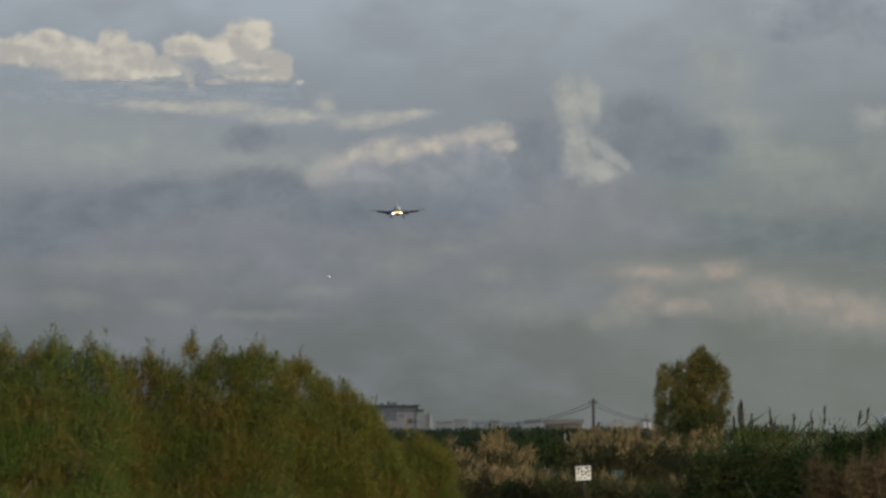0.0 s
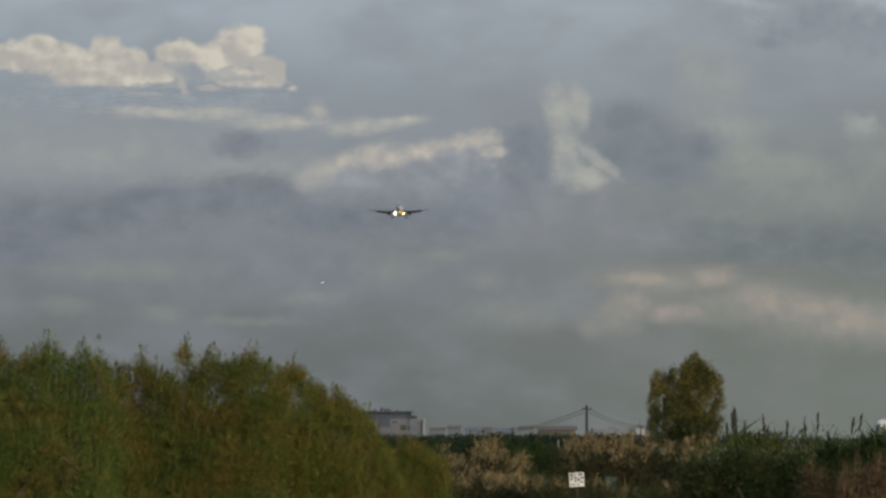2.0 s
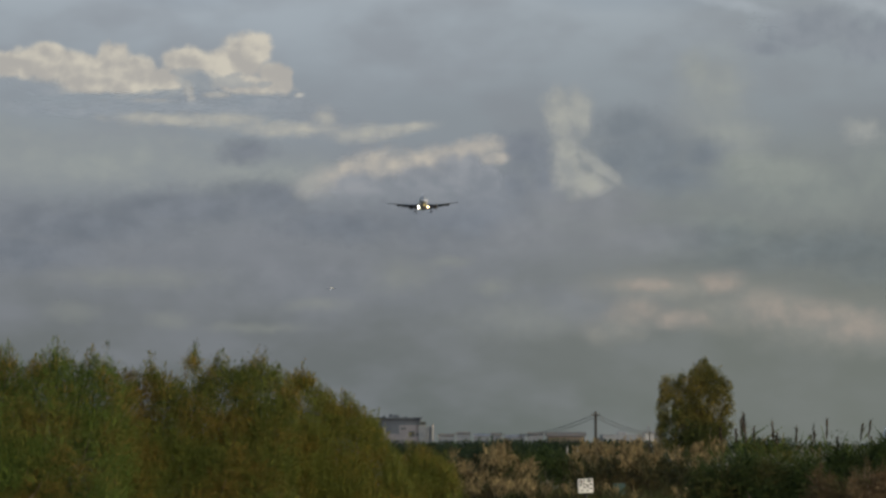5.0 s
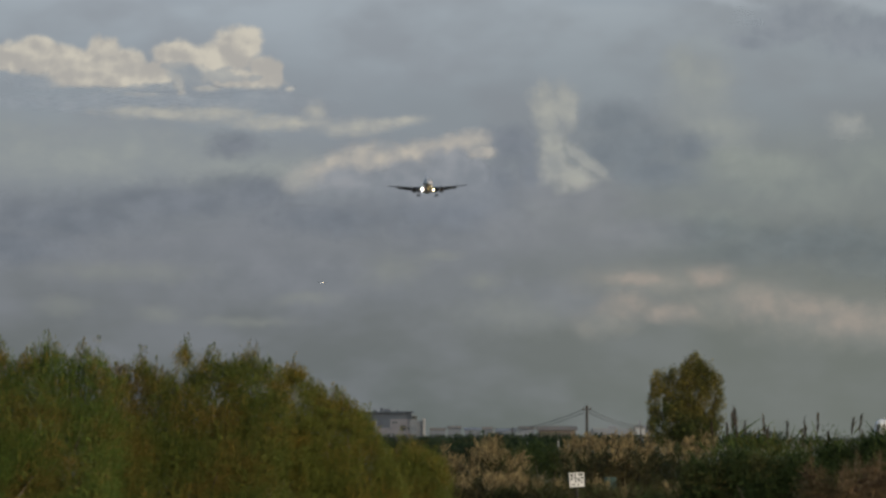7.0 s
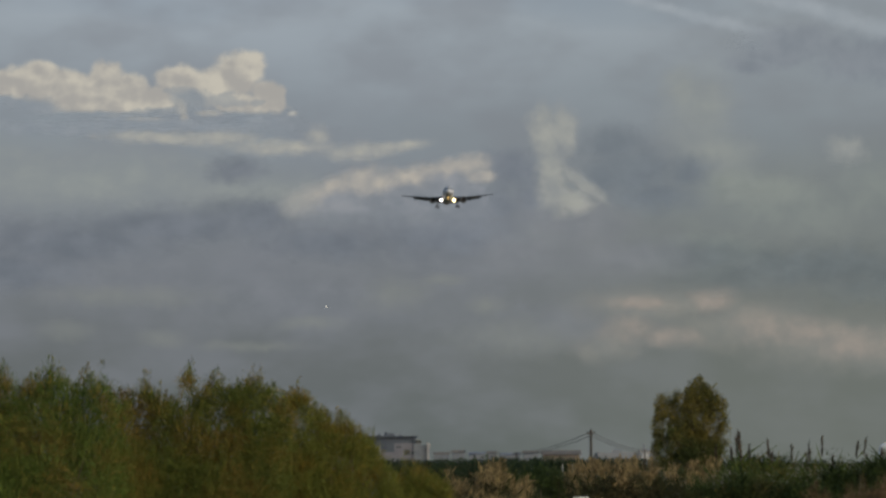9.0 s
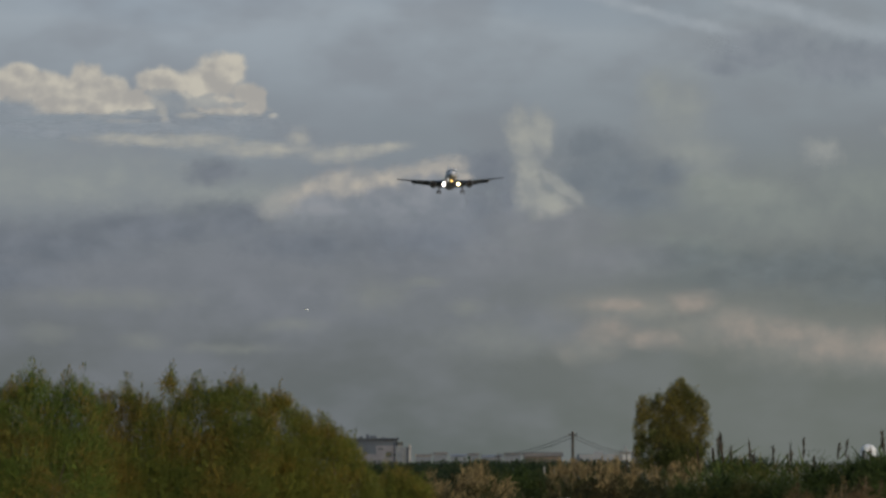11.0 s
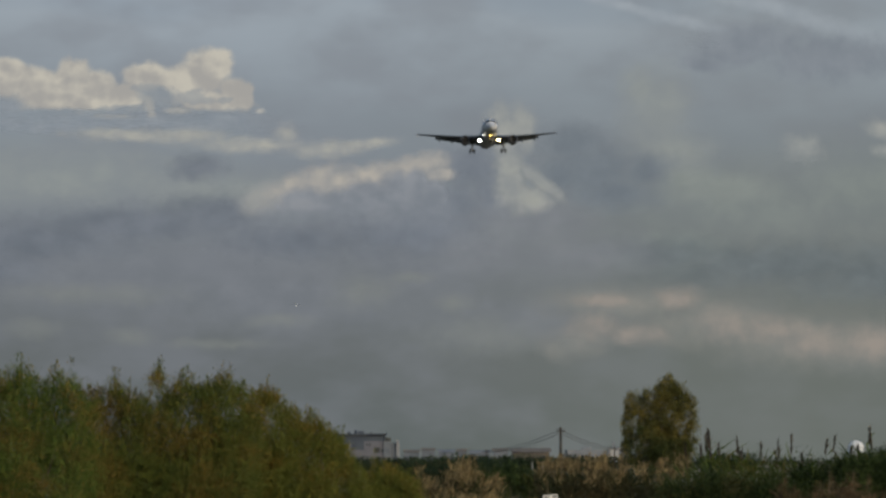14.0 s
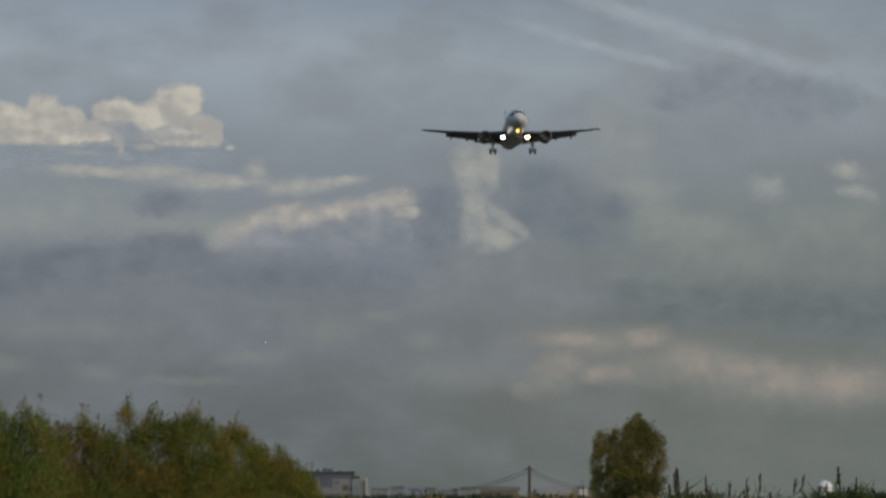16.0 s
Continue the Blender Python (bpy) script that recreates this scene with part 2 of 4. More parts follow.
cloud("grey band of distant cloud", ((7.92, 4.07, 3.07, 0.50, 0), (5.68, 4.33, 1.65, 0.38, 0), (10.37, 3.87, 2.60, 0.59, 0),),
      4790, 0.3, bright=(118, 125, 128), shade=(104, 111, 114), edge=0.9, warp=0.3, ragged=0.6, thick=0.9, flat=1.4)
cloud("pale hazy cloud tower", ((6.00, 7.29, 0.73, 1.00, 0), (6.17, 6.52, 0.94, 0.59, 0), (5.59, 7.77, 0.41, 0.59, 0),),
      4764, 0.8, bright=(155, 158, 153), shade=(143, 147, 147), edge=0.9, warp=0.2, ragged=0.5, thick=0.75)
cloud("soft pale cloud bar", ((7.23, 5.68, 1.24, 0.33, 0), (6.52, 5.89, 0.59, 0.24, 0),),
      4752, 0.7, bright=(148, 153, 148), shade=(137, 142, 139), edge=0.8, warp=0.15, ragged=0.5, thick=0.8)
cloud("dark blue-grey cloud mass", ((4.15, 6.66, 0.77, 0.50, 0), (4.56, 6.12, 1.24, 0.61, 0), (4.86, 5.62, 1.24, 0.45, 0), (3.85, 5.99, 0.59, 0.53, 0), (5.69, 6.11, 0.71, 0.47, 0),),
      4740, 0.76, bright=(124, 131, 138), shade=(113, 120, 128), edge=0.75, warp=0.2, ragged=0.45, thick=0.92, lump=0.15)
cloud("dark grey cloud beside a sunlit streak", ((1.93, 6.20, 0.73, 0.57, 0), (1.45, 5.36, 1.06, 0.59, 0), (1.03, 4.89, 1.42, 0.57, 0), (2.41, 5.54, 0.71, 0.71, 0),),
      4714, 0.7, bright=(130, 135, 144), shade=(115, 121, 131), edge=0.7, warp=0.22, ragged=0.6, thick=0.85, lump=0.2)
cloud("soft violet-grey haze between clouds", ((3.07, 5.00, 1.42, 0.57, 0), (4.26, 4.34, 1.53, 0.47, 0), (2.11, 4.47, 1.06, 0.47, 0),),
      4708, 0.6, bright=(138, 140, 145), shade=(126, 129, 135), edge=1.0, warp=0.25, ragged=0.6, thick=0.75)
cloud("torn grey cloud high up", ((8.20, 8.76, 1.42, 0.47, 0), (9.84, 8.37, 1.65, 0.59, 0), (7.25, 8.27, 0.71, 0.19, 0), (7.73, 8.47, 0.94, 0.26, 0),),
      4662, 1.07, bright=(140, 145, 153), shade=(126, 132, 141), edge=0.6, warp=0.22, ragged=0.9, thick=0.85, lump=0.2)
cloud("faint lighter patches of low cloud", ((-0.86, 3.56, 0.73, 0.38, 10), (0.07, 3.87, 0.57, 0.14, 0), (1.03, 3.28, 0.47, 0.21, 0), (-3.96, 2.47, 1.06, 0.13, 0), (-6.48, 3.49, 1.77, 0.24, 0), (-5.76, 2.63, 0.53, 0.19, 0), (-7.79, 2.77, 0.65, 0.21, 0), (1.74, 2.62, 1.30, 0.45, 0), (-2.68, 2.92, 0.71, 0.17, 0),),
      4636, 0.13, bright=(141, 143, 137), shade=(130, 133, 131), edge=1.0, warp=0.2, ragged=0.9, thick=0.48)
cloud("dim body of a sunlit cloud bank", ((4.73, 3.27, 1.65, 0.40, 0), (6.50, 2.90, 1.77, 0.50, 0), (8.49, 2.53, 1.89, 0.59, 0), (10.12, 2.40, 1.42, 0.59, 0), (3.65, 2.44, 0.71, 0.35, 0),),
      4622, 0.28, bright=(147, 144, 137), shade=(131, 132, 129), edge=1.0, warp=0.22, ragged=0.7, thick=0.8)
cloud("pinkish sunlit cloud bank", ((5.91, 3.43, 0.57, 0.28, 0), (4.13, 2.79, 0.66, 0.35, 0), (4.31, 3.36, 0.94, 0.21, 0), (6.97, 2.85, 0.80, 0.47, -10), (7.79, 2.73, 0.94, 0.42, -10), (8.73, 2.48, 1.06, 0.45, -8), (5.02, 2.61, 0.78, 0.26, 0), (10.12, 2.40, 1.30, 0.47, 0),),
      4610, 0.28, bright=(162, 151, 142), shade=(141, 137, 132), edge=0.8, warp=0.12, ragged=0.7, thick=0.85, lump=0.35, relief=1.2, fade=(1.25, 2.32))
cloud("thin sunlit streak of cloud", ((-5.79, 6.85, 1.30, 0.15, 0), (-4.66, 6.83, 0.89, 0.19, 0), (-3.53, 6.65, 1.12, 0.18, 0), (-2.53, 6.90, 0.24, 0.24, 0), (-2.83, 6.68, 0.71, 0.17, 0), (-1.61, 6.58, 0.85, 0.18, 4), (-0.83, 6.68, 0.65, 0.12, 6),),
      4584, 0.13, bright=(182, 178, 168), shade=(156, 157, 157), edge=0.9, warp=0.14, ragged=1.1, thick=0.92, flat=1.4, grain=1.2, relief=0.8)
cloud("white cumulus with ragged flat base", ((-8.38, 7.98, 0.90, 0.52, 0), (-9.11, 7.92, 0.83, 0.35, 0), (-7.58, 7.72, 0.73, 0.54, 0), (-7.04, 7.96, 0.59, 0.53, 0), (-6.56, 7.81, 0.57, 0.42, 0), (-5.98, 7.62, 0.59, 0.31, 0), (-6.87, 7.49, 1.30, 0.31, 0), (-5.44, 8.08, 0.61, 0.40, 0), (-4.23, 8.17, 0.73, 0.64, 0), (-3.95, 8.36, 0.33, 0.42, 0), (-3.60, 7.77, 0.45, 0.42, 0), (-3.36, 7.65, 0.26, 0.38, 0), (-4.73, 8.00, 0.78, 0.40, 0), (-4.13, 7.57, 1.06, 0.31, 0),),
      4558, 0.15, bright=(200, 193, 181), shade=(170, 166, 162), edge=0.24, warp=0.11, ragged=0.5, sink=0.16, lump=0.3, floor=7.34, relief=1.7)
cloud("small white tuft of cloud", ((-3.04, 7.36, 0.11, 0.06, 0),),
      4532, 0.15, bright=(200, 194, 184), shade=(180, 176, 172), edge=0.9, warp=0.05, ragged=0.6, thick=0.7)
# overlay sheet: its grey paints the shade inside the cumulus
cloud("grey cloud sheet painting the shade in a cumulus hollow", ((-5.20, 7.63, 0.50, 0.24, -8), (-5.50, 7.80, 0.28, 0.11, 0), (-4.46, 7.62, 0.42, 0.13, -10), (-3.83, 7.55, 0.17, 0.07, 0), (-5.80, 7.37, 0.71, 0.08, 4), (-6.51, 7.29, 0.71, 0.07, 4),),
      4520, 0.15, bright=(158, 161, 163), shade=(143, 149, 156), edge=0.45, warp=0.16, ragged=1.3, thick=0.6, grain=1.6)
cloud("white wisps under a cumulus", ((-5.40, 7.44, 0.14, 0.19, 0), (-5.38, 7.24, 0.12, 0.12, 0), (-4.78, 7.35, 0.31, 0.07, 0), (-6.15, 7.20, 0.47, 0.06, 0),),
      4512, 0.15, bright=(182, 177, 169), shade=(164, 163, 161), edge=0.7, warp=0.1, ragged=1.2, thick=0.75, grain=1.6)
cloud("blue-grey shadowed base of cumulus", ((-5.44, 7.09, 2.71, 0.14, 0), (-7.93, 7.00, 1.65, 0.14, 0), (-8.52, 7.43, 0.59, 0.14, -8), (-3.77, 7.20, 0.83, 0.11, 0),),
      4500, 0.15, bright=(150, 155, 162), shade=(137, 144, 153), edge=0.7, warp=0.14, ragged=0.9, thick=0.85, grain=1.5)
cloud("sunlit slanting cloud streak", ((-1.34, 5.79, 1.09, 0.40, 12), (-0.05, 5.97, 1.18, 0.33, 10), (0.79, 6.19, 0.71, 0.28, 14), (1.27, 6.02, 0.35, 0.15, 0),),
      4480, 0.73, bright=(186, 178, 168), shade=(158, 156, 155), edge=0.6, warp=0.1, ragged=0.8, grain=1.4, relief=0.8)
cloud("dim end of a sunlit cloud streak", ((-2.44, 5.49, 0.59, 0.35, 10), (-1.97, 5.59, 0.59, 0.31, 10),),
      4486, 0.73, bright=(166, 164, 160), shade=(150, 151, 152), edge=0.6, warp=0.1, ragged=0.6, thick=0.9)
cloud("grey cloud heaped before a sunlit streak", ((-1.67, 5.33, 0.61, 0.45, 0), (-1.01, 5.28, 0.73, 0.42, 0), (-0.23, 5.47, 0.73, 0.47, 0), (0.37, 5.59, 0.45, 0.50, 0), (0.77, 5.78, 0.33, 0.42, 0), (1.06, 5.54, 0.40, 0.42, 0), (0.19, 5.07, 1.42, 0.59, 0), (-1.61, 4.95, 1.18, 0.47, 0),),
      4454, 0.73, bright=(145, 148, 155), shade=(128, 133, 141), edge=0.35, warp=0.12, ragged=0.6, thick=0.95, grain=1.2, relief=1.0, fade=(4.65, 5.55))
cloud("pale column of cloud", ((2.67, 7.06, 0.35, 0.54, 0), (3.05, 7.06, 0.35, 0.50, 0), (3.12, 6.79, 0.28, 0.40, 0), (2.74, 6.67, 0.31, 0.33, 0), (2.85, 6.25, 0.33, 0.47, 0), (2.88, 5.75, 0.42, 0.59, 0), (3.50, 5.87, 0.64, 0.17, -40), (3.26, 5.49, 0.54, 0.33, 0),),
      4428, 0.82, bright=(172, 171, 164), shade=(149, 151, 151), edge=0.6, warp=0.12, ragged=0.9, grain=1.2, thick=0.84, lump=0.08, relief=0.8, fade=(4.69, 5.55))
cloud("small bright cloud tuft", ((9.07, 6.51, 0.38, 0.26, 0), (10.76, 6.88, 0.40, 0.17, -20), (10.87, 6.44, 0.42, 0.15, -10),),
      4402, 0.859, bright=(178, 176, 168), shade=(156, 158, 157), edge=1.2, warp=0.16, ragged=1.6, grain=1.0, thick=0.8)


# ---- ground ----
EARTH = surface("earth_and_dry_grass", (0.045, 0.042, 0.022), (0.085, 0.075, 0.04), 0.9, scale=0.05, grain=1.5, relief=0.05)


def make_ground():
    verts, faces = [], []
    rows = [-4800, -2000, -800, -300, -120, -60, -20, 0, 20, 40, 60, 80, 100, 130, 170, 220, 300, 400, 550, 800, 1200, 1800, 2600, 3600, 4880]
    cols = [-4800, -3200, -1600, -800, -400, -200, -100, -60, -40, -20, 0, 20, 40, 60, 100, 200, 400, 800, 1600, 3200, 4800]
    for y in rows:
        for x in cols:
            verts.append((x, y, 0.12 * noise.noise(Vector((x * 0.05, y * 0.05, 0))) if 5 < y < 500 else 0.0))
    n = len(cols)
    for j in range(len(rows) - 1):
        for i in range(n - 1):
            faces.append((j * n + i, j * n + i + 1, (j + 1) * n + i + 1, (j + 1) * n + i))
    tagged(new("ground", mesh_of("ground", verts, faces, EARTH, True)), "flat scrubland of earth and dry grass", "ground", kind="structure")


make_ground()

# ---- plants ----
TAMARISK = foliage("tamarisk_leaf", (0.052, 0.082, 0.017), (0.100, 0.142, 0.031), (0.150, 0.110, 0.030), 1.7, 0.58)
OLIVE_TAMARISK = foliage("olive_tamarisk_leaf", (0.052, 0.070, 0.015), (0.106, 0.126, 0.028), (0.150, 0.104, 0.026), 1.7, 0.58)
RUSTY_TAMARISK = foliage("yellowing_tamarisk_leaf", (0.074, 0.090, 0.018), (0.113, 0.123, 0.026), (0.155, 0.108, 0.024), 2.2, 0.61)
BUSH_LEAF = foliage("bush_leaf", (0.015, 0.026, 0.009), (0.048, 0.072, 0.022), (0.070, 0.058, 0.022), 1.0, 0.64)
CANE_LEAF = foliage("cane_leaf", (0.019, 0.033, 0.008), (0.066, 0.092, 0.021), (0.10, 0.080, 0.028), 1.3, 0.62)
DRY_REED = foliage("dry_reed", (0.026, 0.022, 0.010), (0.070, 0.055, 0.026), (0.026, 0.032, 0.012), 0.8, 0.52)
PLUME = foliage("reed_plume", (0.125, 0.094, 0.046), (0.285, 0.22, 0.115), (0.09, 0.066, 0.034), 1.8, 0.64)
DARK_PLUME = foliage("cane_plume", (0.036, 0.029, 0.022), (0.076, 0.060, 0.044), (0.05, 0.039, 0.03), 1.5, 0.66)
WEED = foliage("dry_weeds", (0.030, 0.028, 0.012), (0.085, 0.068, 0.032), (0.034, 0.048, 0.016), 1.6, 0.56)
RUSSET = foliage("dry_brush", (0.075, 0.052, 0.03), (0.15, 0.105, 0.062), (0.06, 0.06, 0.025), 1.2, 0.58)
POPLAR = foliage("poplar_leaf", (0.060, 0.066, 0.020), (0.13, 0.122, 0.036), (0.165, 0.132, 0.036), 0.6, 0.58)
LOWER_POPLAR_LEAF = foliage("lower_poplar_leaf", (0.022, 0.032, 0.011), (0.062, 0.075, 0.024), (0.09, 0.08, 0.024), 0.6, 0.6)
HEDGE_LEAF = foliage("far_tree_leaf", (0.010, 0.020, 0.012), (0.032, 0.050, 0.026), (0.05, 0.045, 0.02), 0.12, 0.66)
BARK = surface("bark", (0.06, 0.045, 0.03), (0.14, 0.11, 0.08), 0.9, grain=25, relief=0.02)


def blades(rng, base, way, length, width, bend=0.15):
    """Slim leaves: each two triangles from base along way, tapering to a point."""
    n = len(base)
    way = way / np.linalg.norm(way, axis=1)[:, None]
    side = np.cross(way, rng.normal(size=(n, 3)))
    side /= np.linalg.norm(side, axis=1)[:, None] + 1e-9
    mid = base + way * (length * 0.5)[:, None]
    tip = base + way * length[:, None] + rng.normal(size=(n, 3)) * (length * bend)[:, None]
    w = (width * 0.5)[:, None]
    verts = np.stack([base, mid - side * w, mid + side * w, tip], 1).reshape(-1, 3)
    k = np.arange(n) * 4
    faces = np.concatenate([np.stack([k, k + 1, k + 2], 1), np.stack([k + 1, k + 3, k + 2], 1)])
    return verts, faces


def in_lobes(rng, lobes, n, inner=0.55):
    """Points in the outer shell of lobes (x, y, z, rx, ry, rz), with the ways outward."""
    lobes = np.array(lobes, float)
    weight = lobes[:, 3] * lobes[:, 5]
    which = rng.choice(len(lobes), n, p=weight / weight.sum())
    d = rng.normal(size=(n, 3))
    d /= np.linalg.norm(d, axis=1)[:, None]
    r = inner + (1 - inner) * rng.random(n) ** 0.7
    L = lobes[which]
    return L[:, :3] + d * L[:, 3:] * r[:, None], d


def leafy(name, material, sets, parent, label=""):
    """One crown mesh from several sets of blades."""
    verts, faces, at = [], [], 0
    for v, f in sets:
        verts.append(v)
        faces.append(f + at)
        at += len(v)
    verts, faces = np.concatenate(verts), np.concatenate(faces)
    me = bpy.data.meshes.new(name)
    me.from_pydata(verts.tolist(), [], faces.tolist())
    me.materials.append(material)
    return tagged(child(new(name, me), parent), label)


def limbs(rng, lobes, foot, girth):
    """Stems from a foot into the lobes."""
    bms = []
    for x, y, z, rx, ry, rz in lobes:
        a = Vector((foot[0] + x * 0.6, foot[1] + y * 0.6, foot[2])) + Vector((rng.normal() * 0.15, rng.normal() * 0.15, 0))
        b = Vector((x, y, z + rz * 0.4))
        mid = a.lerp(b, 0.5) + Vector((rng.normal() * 0.12, rng.normal() * 0.12, 0.1))
        bms.append(loft([[c + Vector((g * math.cos(2 * math.pi * i / 7), g * math.sin(2 * math.pi * i / 7), 0)) for i in range(7)] for c, g in ((a, girth), (mid, girth * 0.6), (b, girth * 0.15))]))
    return bms


def feathery_bush(seed, d, heads, bottom, count, label, leaf, shoots=3, dry=(), fill=17):
    """A tamarisk: feathery heads along its outline (bearing, top elevation, half width in degrees), a body of further heads
    that come forward towards the ground, thin shoots above, and stems inside."""
    rng = np.random.default_rng(seed)
    metre = d * math.tan(radians(1.0))
    mid = sight((heads[0][0] + heads[-1][0]) / 2, 0, d).x
    ob = empty("tamarisk_bush", pose(mid, d, 0), label, "bush", "feathery bushes")
    bs, es = [h[0] for h in heads], [h[1] for h in heads]
    lobes = []
    for b, e, w in heads:
        p = sight(b, e, d)
        w *= metre
        tall = w * rng.uniform(1.5, 2.2)
        lobes.append((p.x - mid, rng.uniform(-0.2, 0.2), p.z - tall, w * 1.1, w * 1.2, tall))
        lobes.append((p.x - mid + rng.uniform(-0.8, 0.8) * w, rng.uniform(0.1, 0.5), p.z - tall * 1.25, w * 1.25, w * 1.2, tall))
        lobes.append((p.x - mid + rng.uniform(-0.8, 0.8) * w, rng.uniform(-0.5, -0.1), p.z - tall * 1.4, w * 1.25, w * 1.2, tall))
    crest = len(lobes)
    e_low = bottom
    area = (bs[-1] - bs[0]) * (sum(es) / len(es) - e_low)
    for _ in range(int(area * fill)):
        b = rng.uniform(bs[0] - 0.1, bs[-1] + 0.12)
        top = float(np.interp(b, bs, es)) - 0.10
        e = e_low + (top - e_low) * rng.random() ** 0.85
        y = -(top - e) * 0.55 + rng.uniform(-0.45, 0.25)
        p = sight(b, e, d + y)
        w = rng.uniform(0.22, 0.46)
        if p.z > 0.35:
            tall = min(w * rng.uniform(1.1, 1.9), p.z * 0.6)
            lobes.append((p.x - mid, y, p.z - tall, w, w, tall))
    L = np.array(lobes)
    for bm in limbs(rng, [l for l in lobes[::9]], (0, 0, 0), 0.04):
        part("stem", bm, BARK, ob)
    # fine sprays: upright strokes gathered in small tufts on the heads
    weight = L[:, 3] * L[:, 5]
    weight[:crest] *= 3.0
    which = rng.choice(len(L), count // 14, p=weight / weight.sum())
    u = rng.normal(size=(len(which), 3))
    u /= np.linalg.norm(u, axis=1)[:, None]
    c = L[which, :3] + u * L[which, 3:] * (rng.uniform(0.35, 1.0, len(which)) ** 0.6)[:, None]
    pick = rng.integers(len(c), size=count)
    p = c[pick] + rng.normal(size=(count, 3)) * np.array((0.04, 0.04, 0.05))
    way = u[pick] * 0.5 + np.array((0.05, -0.05, 0.5)) + rng.normal(size=(count, 3)) * 0.5
    keep = p[:, 2] > 0.02
    p, way = p[keep], way[keep]
    n = len(p)
    sets = [blades(rng, p, way, rng.uniform(0.03, 0.08, n), rng.uniform(0.005, 0.010, n), 0.25)]
    # coarser growth inside closes the body
    m = count // 7
    which = rng.choice(np.arange(len(L)), m, p=weight / weight.sum())
    u = rng.normal(size=(m, 3))
    q = L[which, :3] + np.clip(u, -1.2, 1.2) * 0.34 * L[which, 3:]
    sets.append(blades(rng, q, u + np.array((0, 0, 0.8)), rng.uniform(0.06, 0.14, m), rng.uniform(0.014, 0.030, m), 0.2))
    twigs = []
    for l in L[:crest:3]:
        for _ in range(shoots):
            h, m = rng.uniform(0.06, 0.30), 42
            lean = np.array((rng.normal() * 0.15, rng.normal() * 0.15, 1))
            top = l[:3] + np.array((rng.uniform(-0.7, 0.7) * l[3], rng.uniform(-0.5, 0.5) * l[3], l[5] * rng.uniform(0.65, 0.95)))
            t = rng.random(m) ** 1.3
            base = top + lean * (t * h - 0.06)[:, None] + rng.normal(size=(m, 3)) * (0.040 * (1 - t) + 0.005)[:, None]
            twigs.append((top - lean * 0.25, lean, h + 0.27))
            sets.append(blades(rng, base, lean * 0.9 + rng.normal(size=(m, 3)) * 0.30, rng.uniform(0.03, 0.08, m), rng.uniform(0.005, 0.012, m)))
    leafy("crown", leaf, sets, ob)
    leafy("twig_mass", BARK, [blades(rng, np.array([t[0] for t in twigs]), np.array([t[1] for t in twigs]), np.array([t[2] for t in twigs]), np.full(len(twigs), 0.010), 0.02)], ob)["kind"] = "stuff"
    for b, e, w in dry:
        c = sight(b, e, d) - Vector((mid, d, 0.05))
        m = 260
        base = np.array(c) + rng.normal(size=(m, 3)) * np.array((w * metre * 0.5, 0.1, 0.05))
        leafy("withered_spray", RUSSET, [blades(rng, base, np.array((0.2, 0, 0.3)) + rng.normal(size=(m, 3)) * 0.5, rng.uniform(0.04, 0.10, m), rng.uniform(0.008, 0.018, m))], ob, "withered reddish-brown spray")["kind"] = "stuff"
    return ob


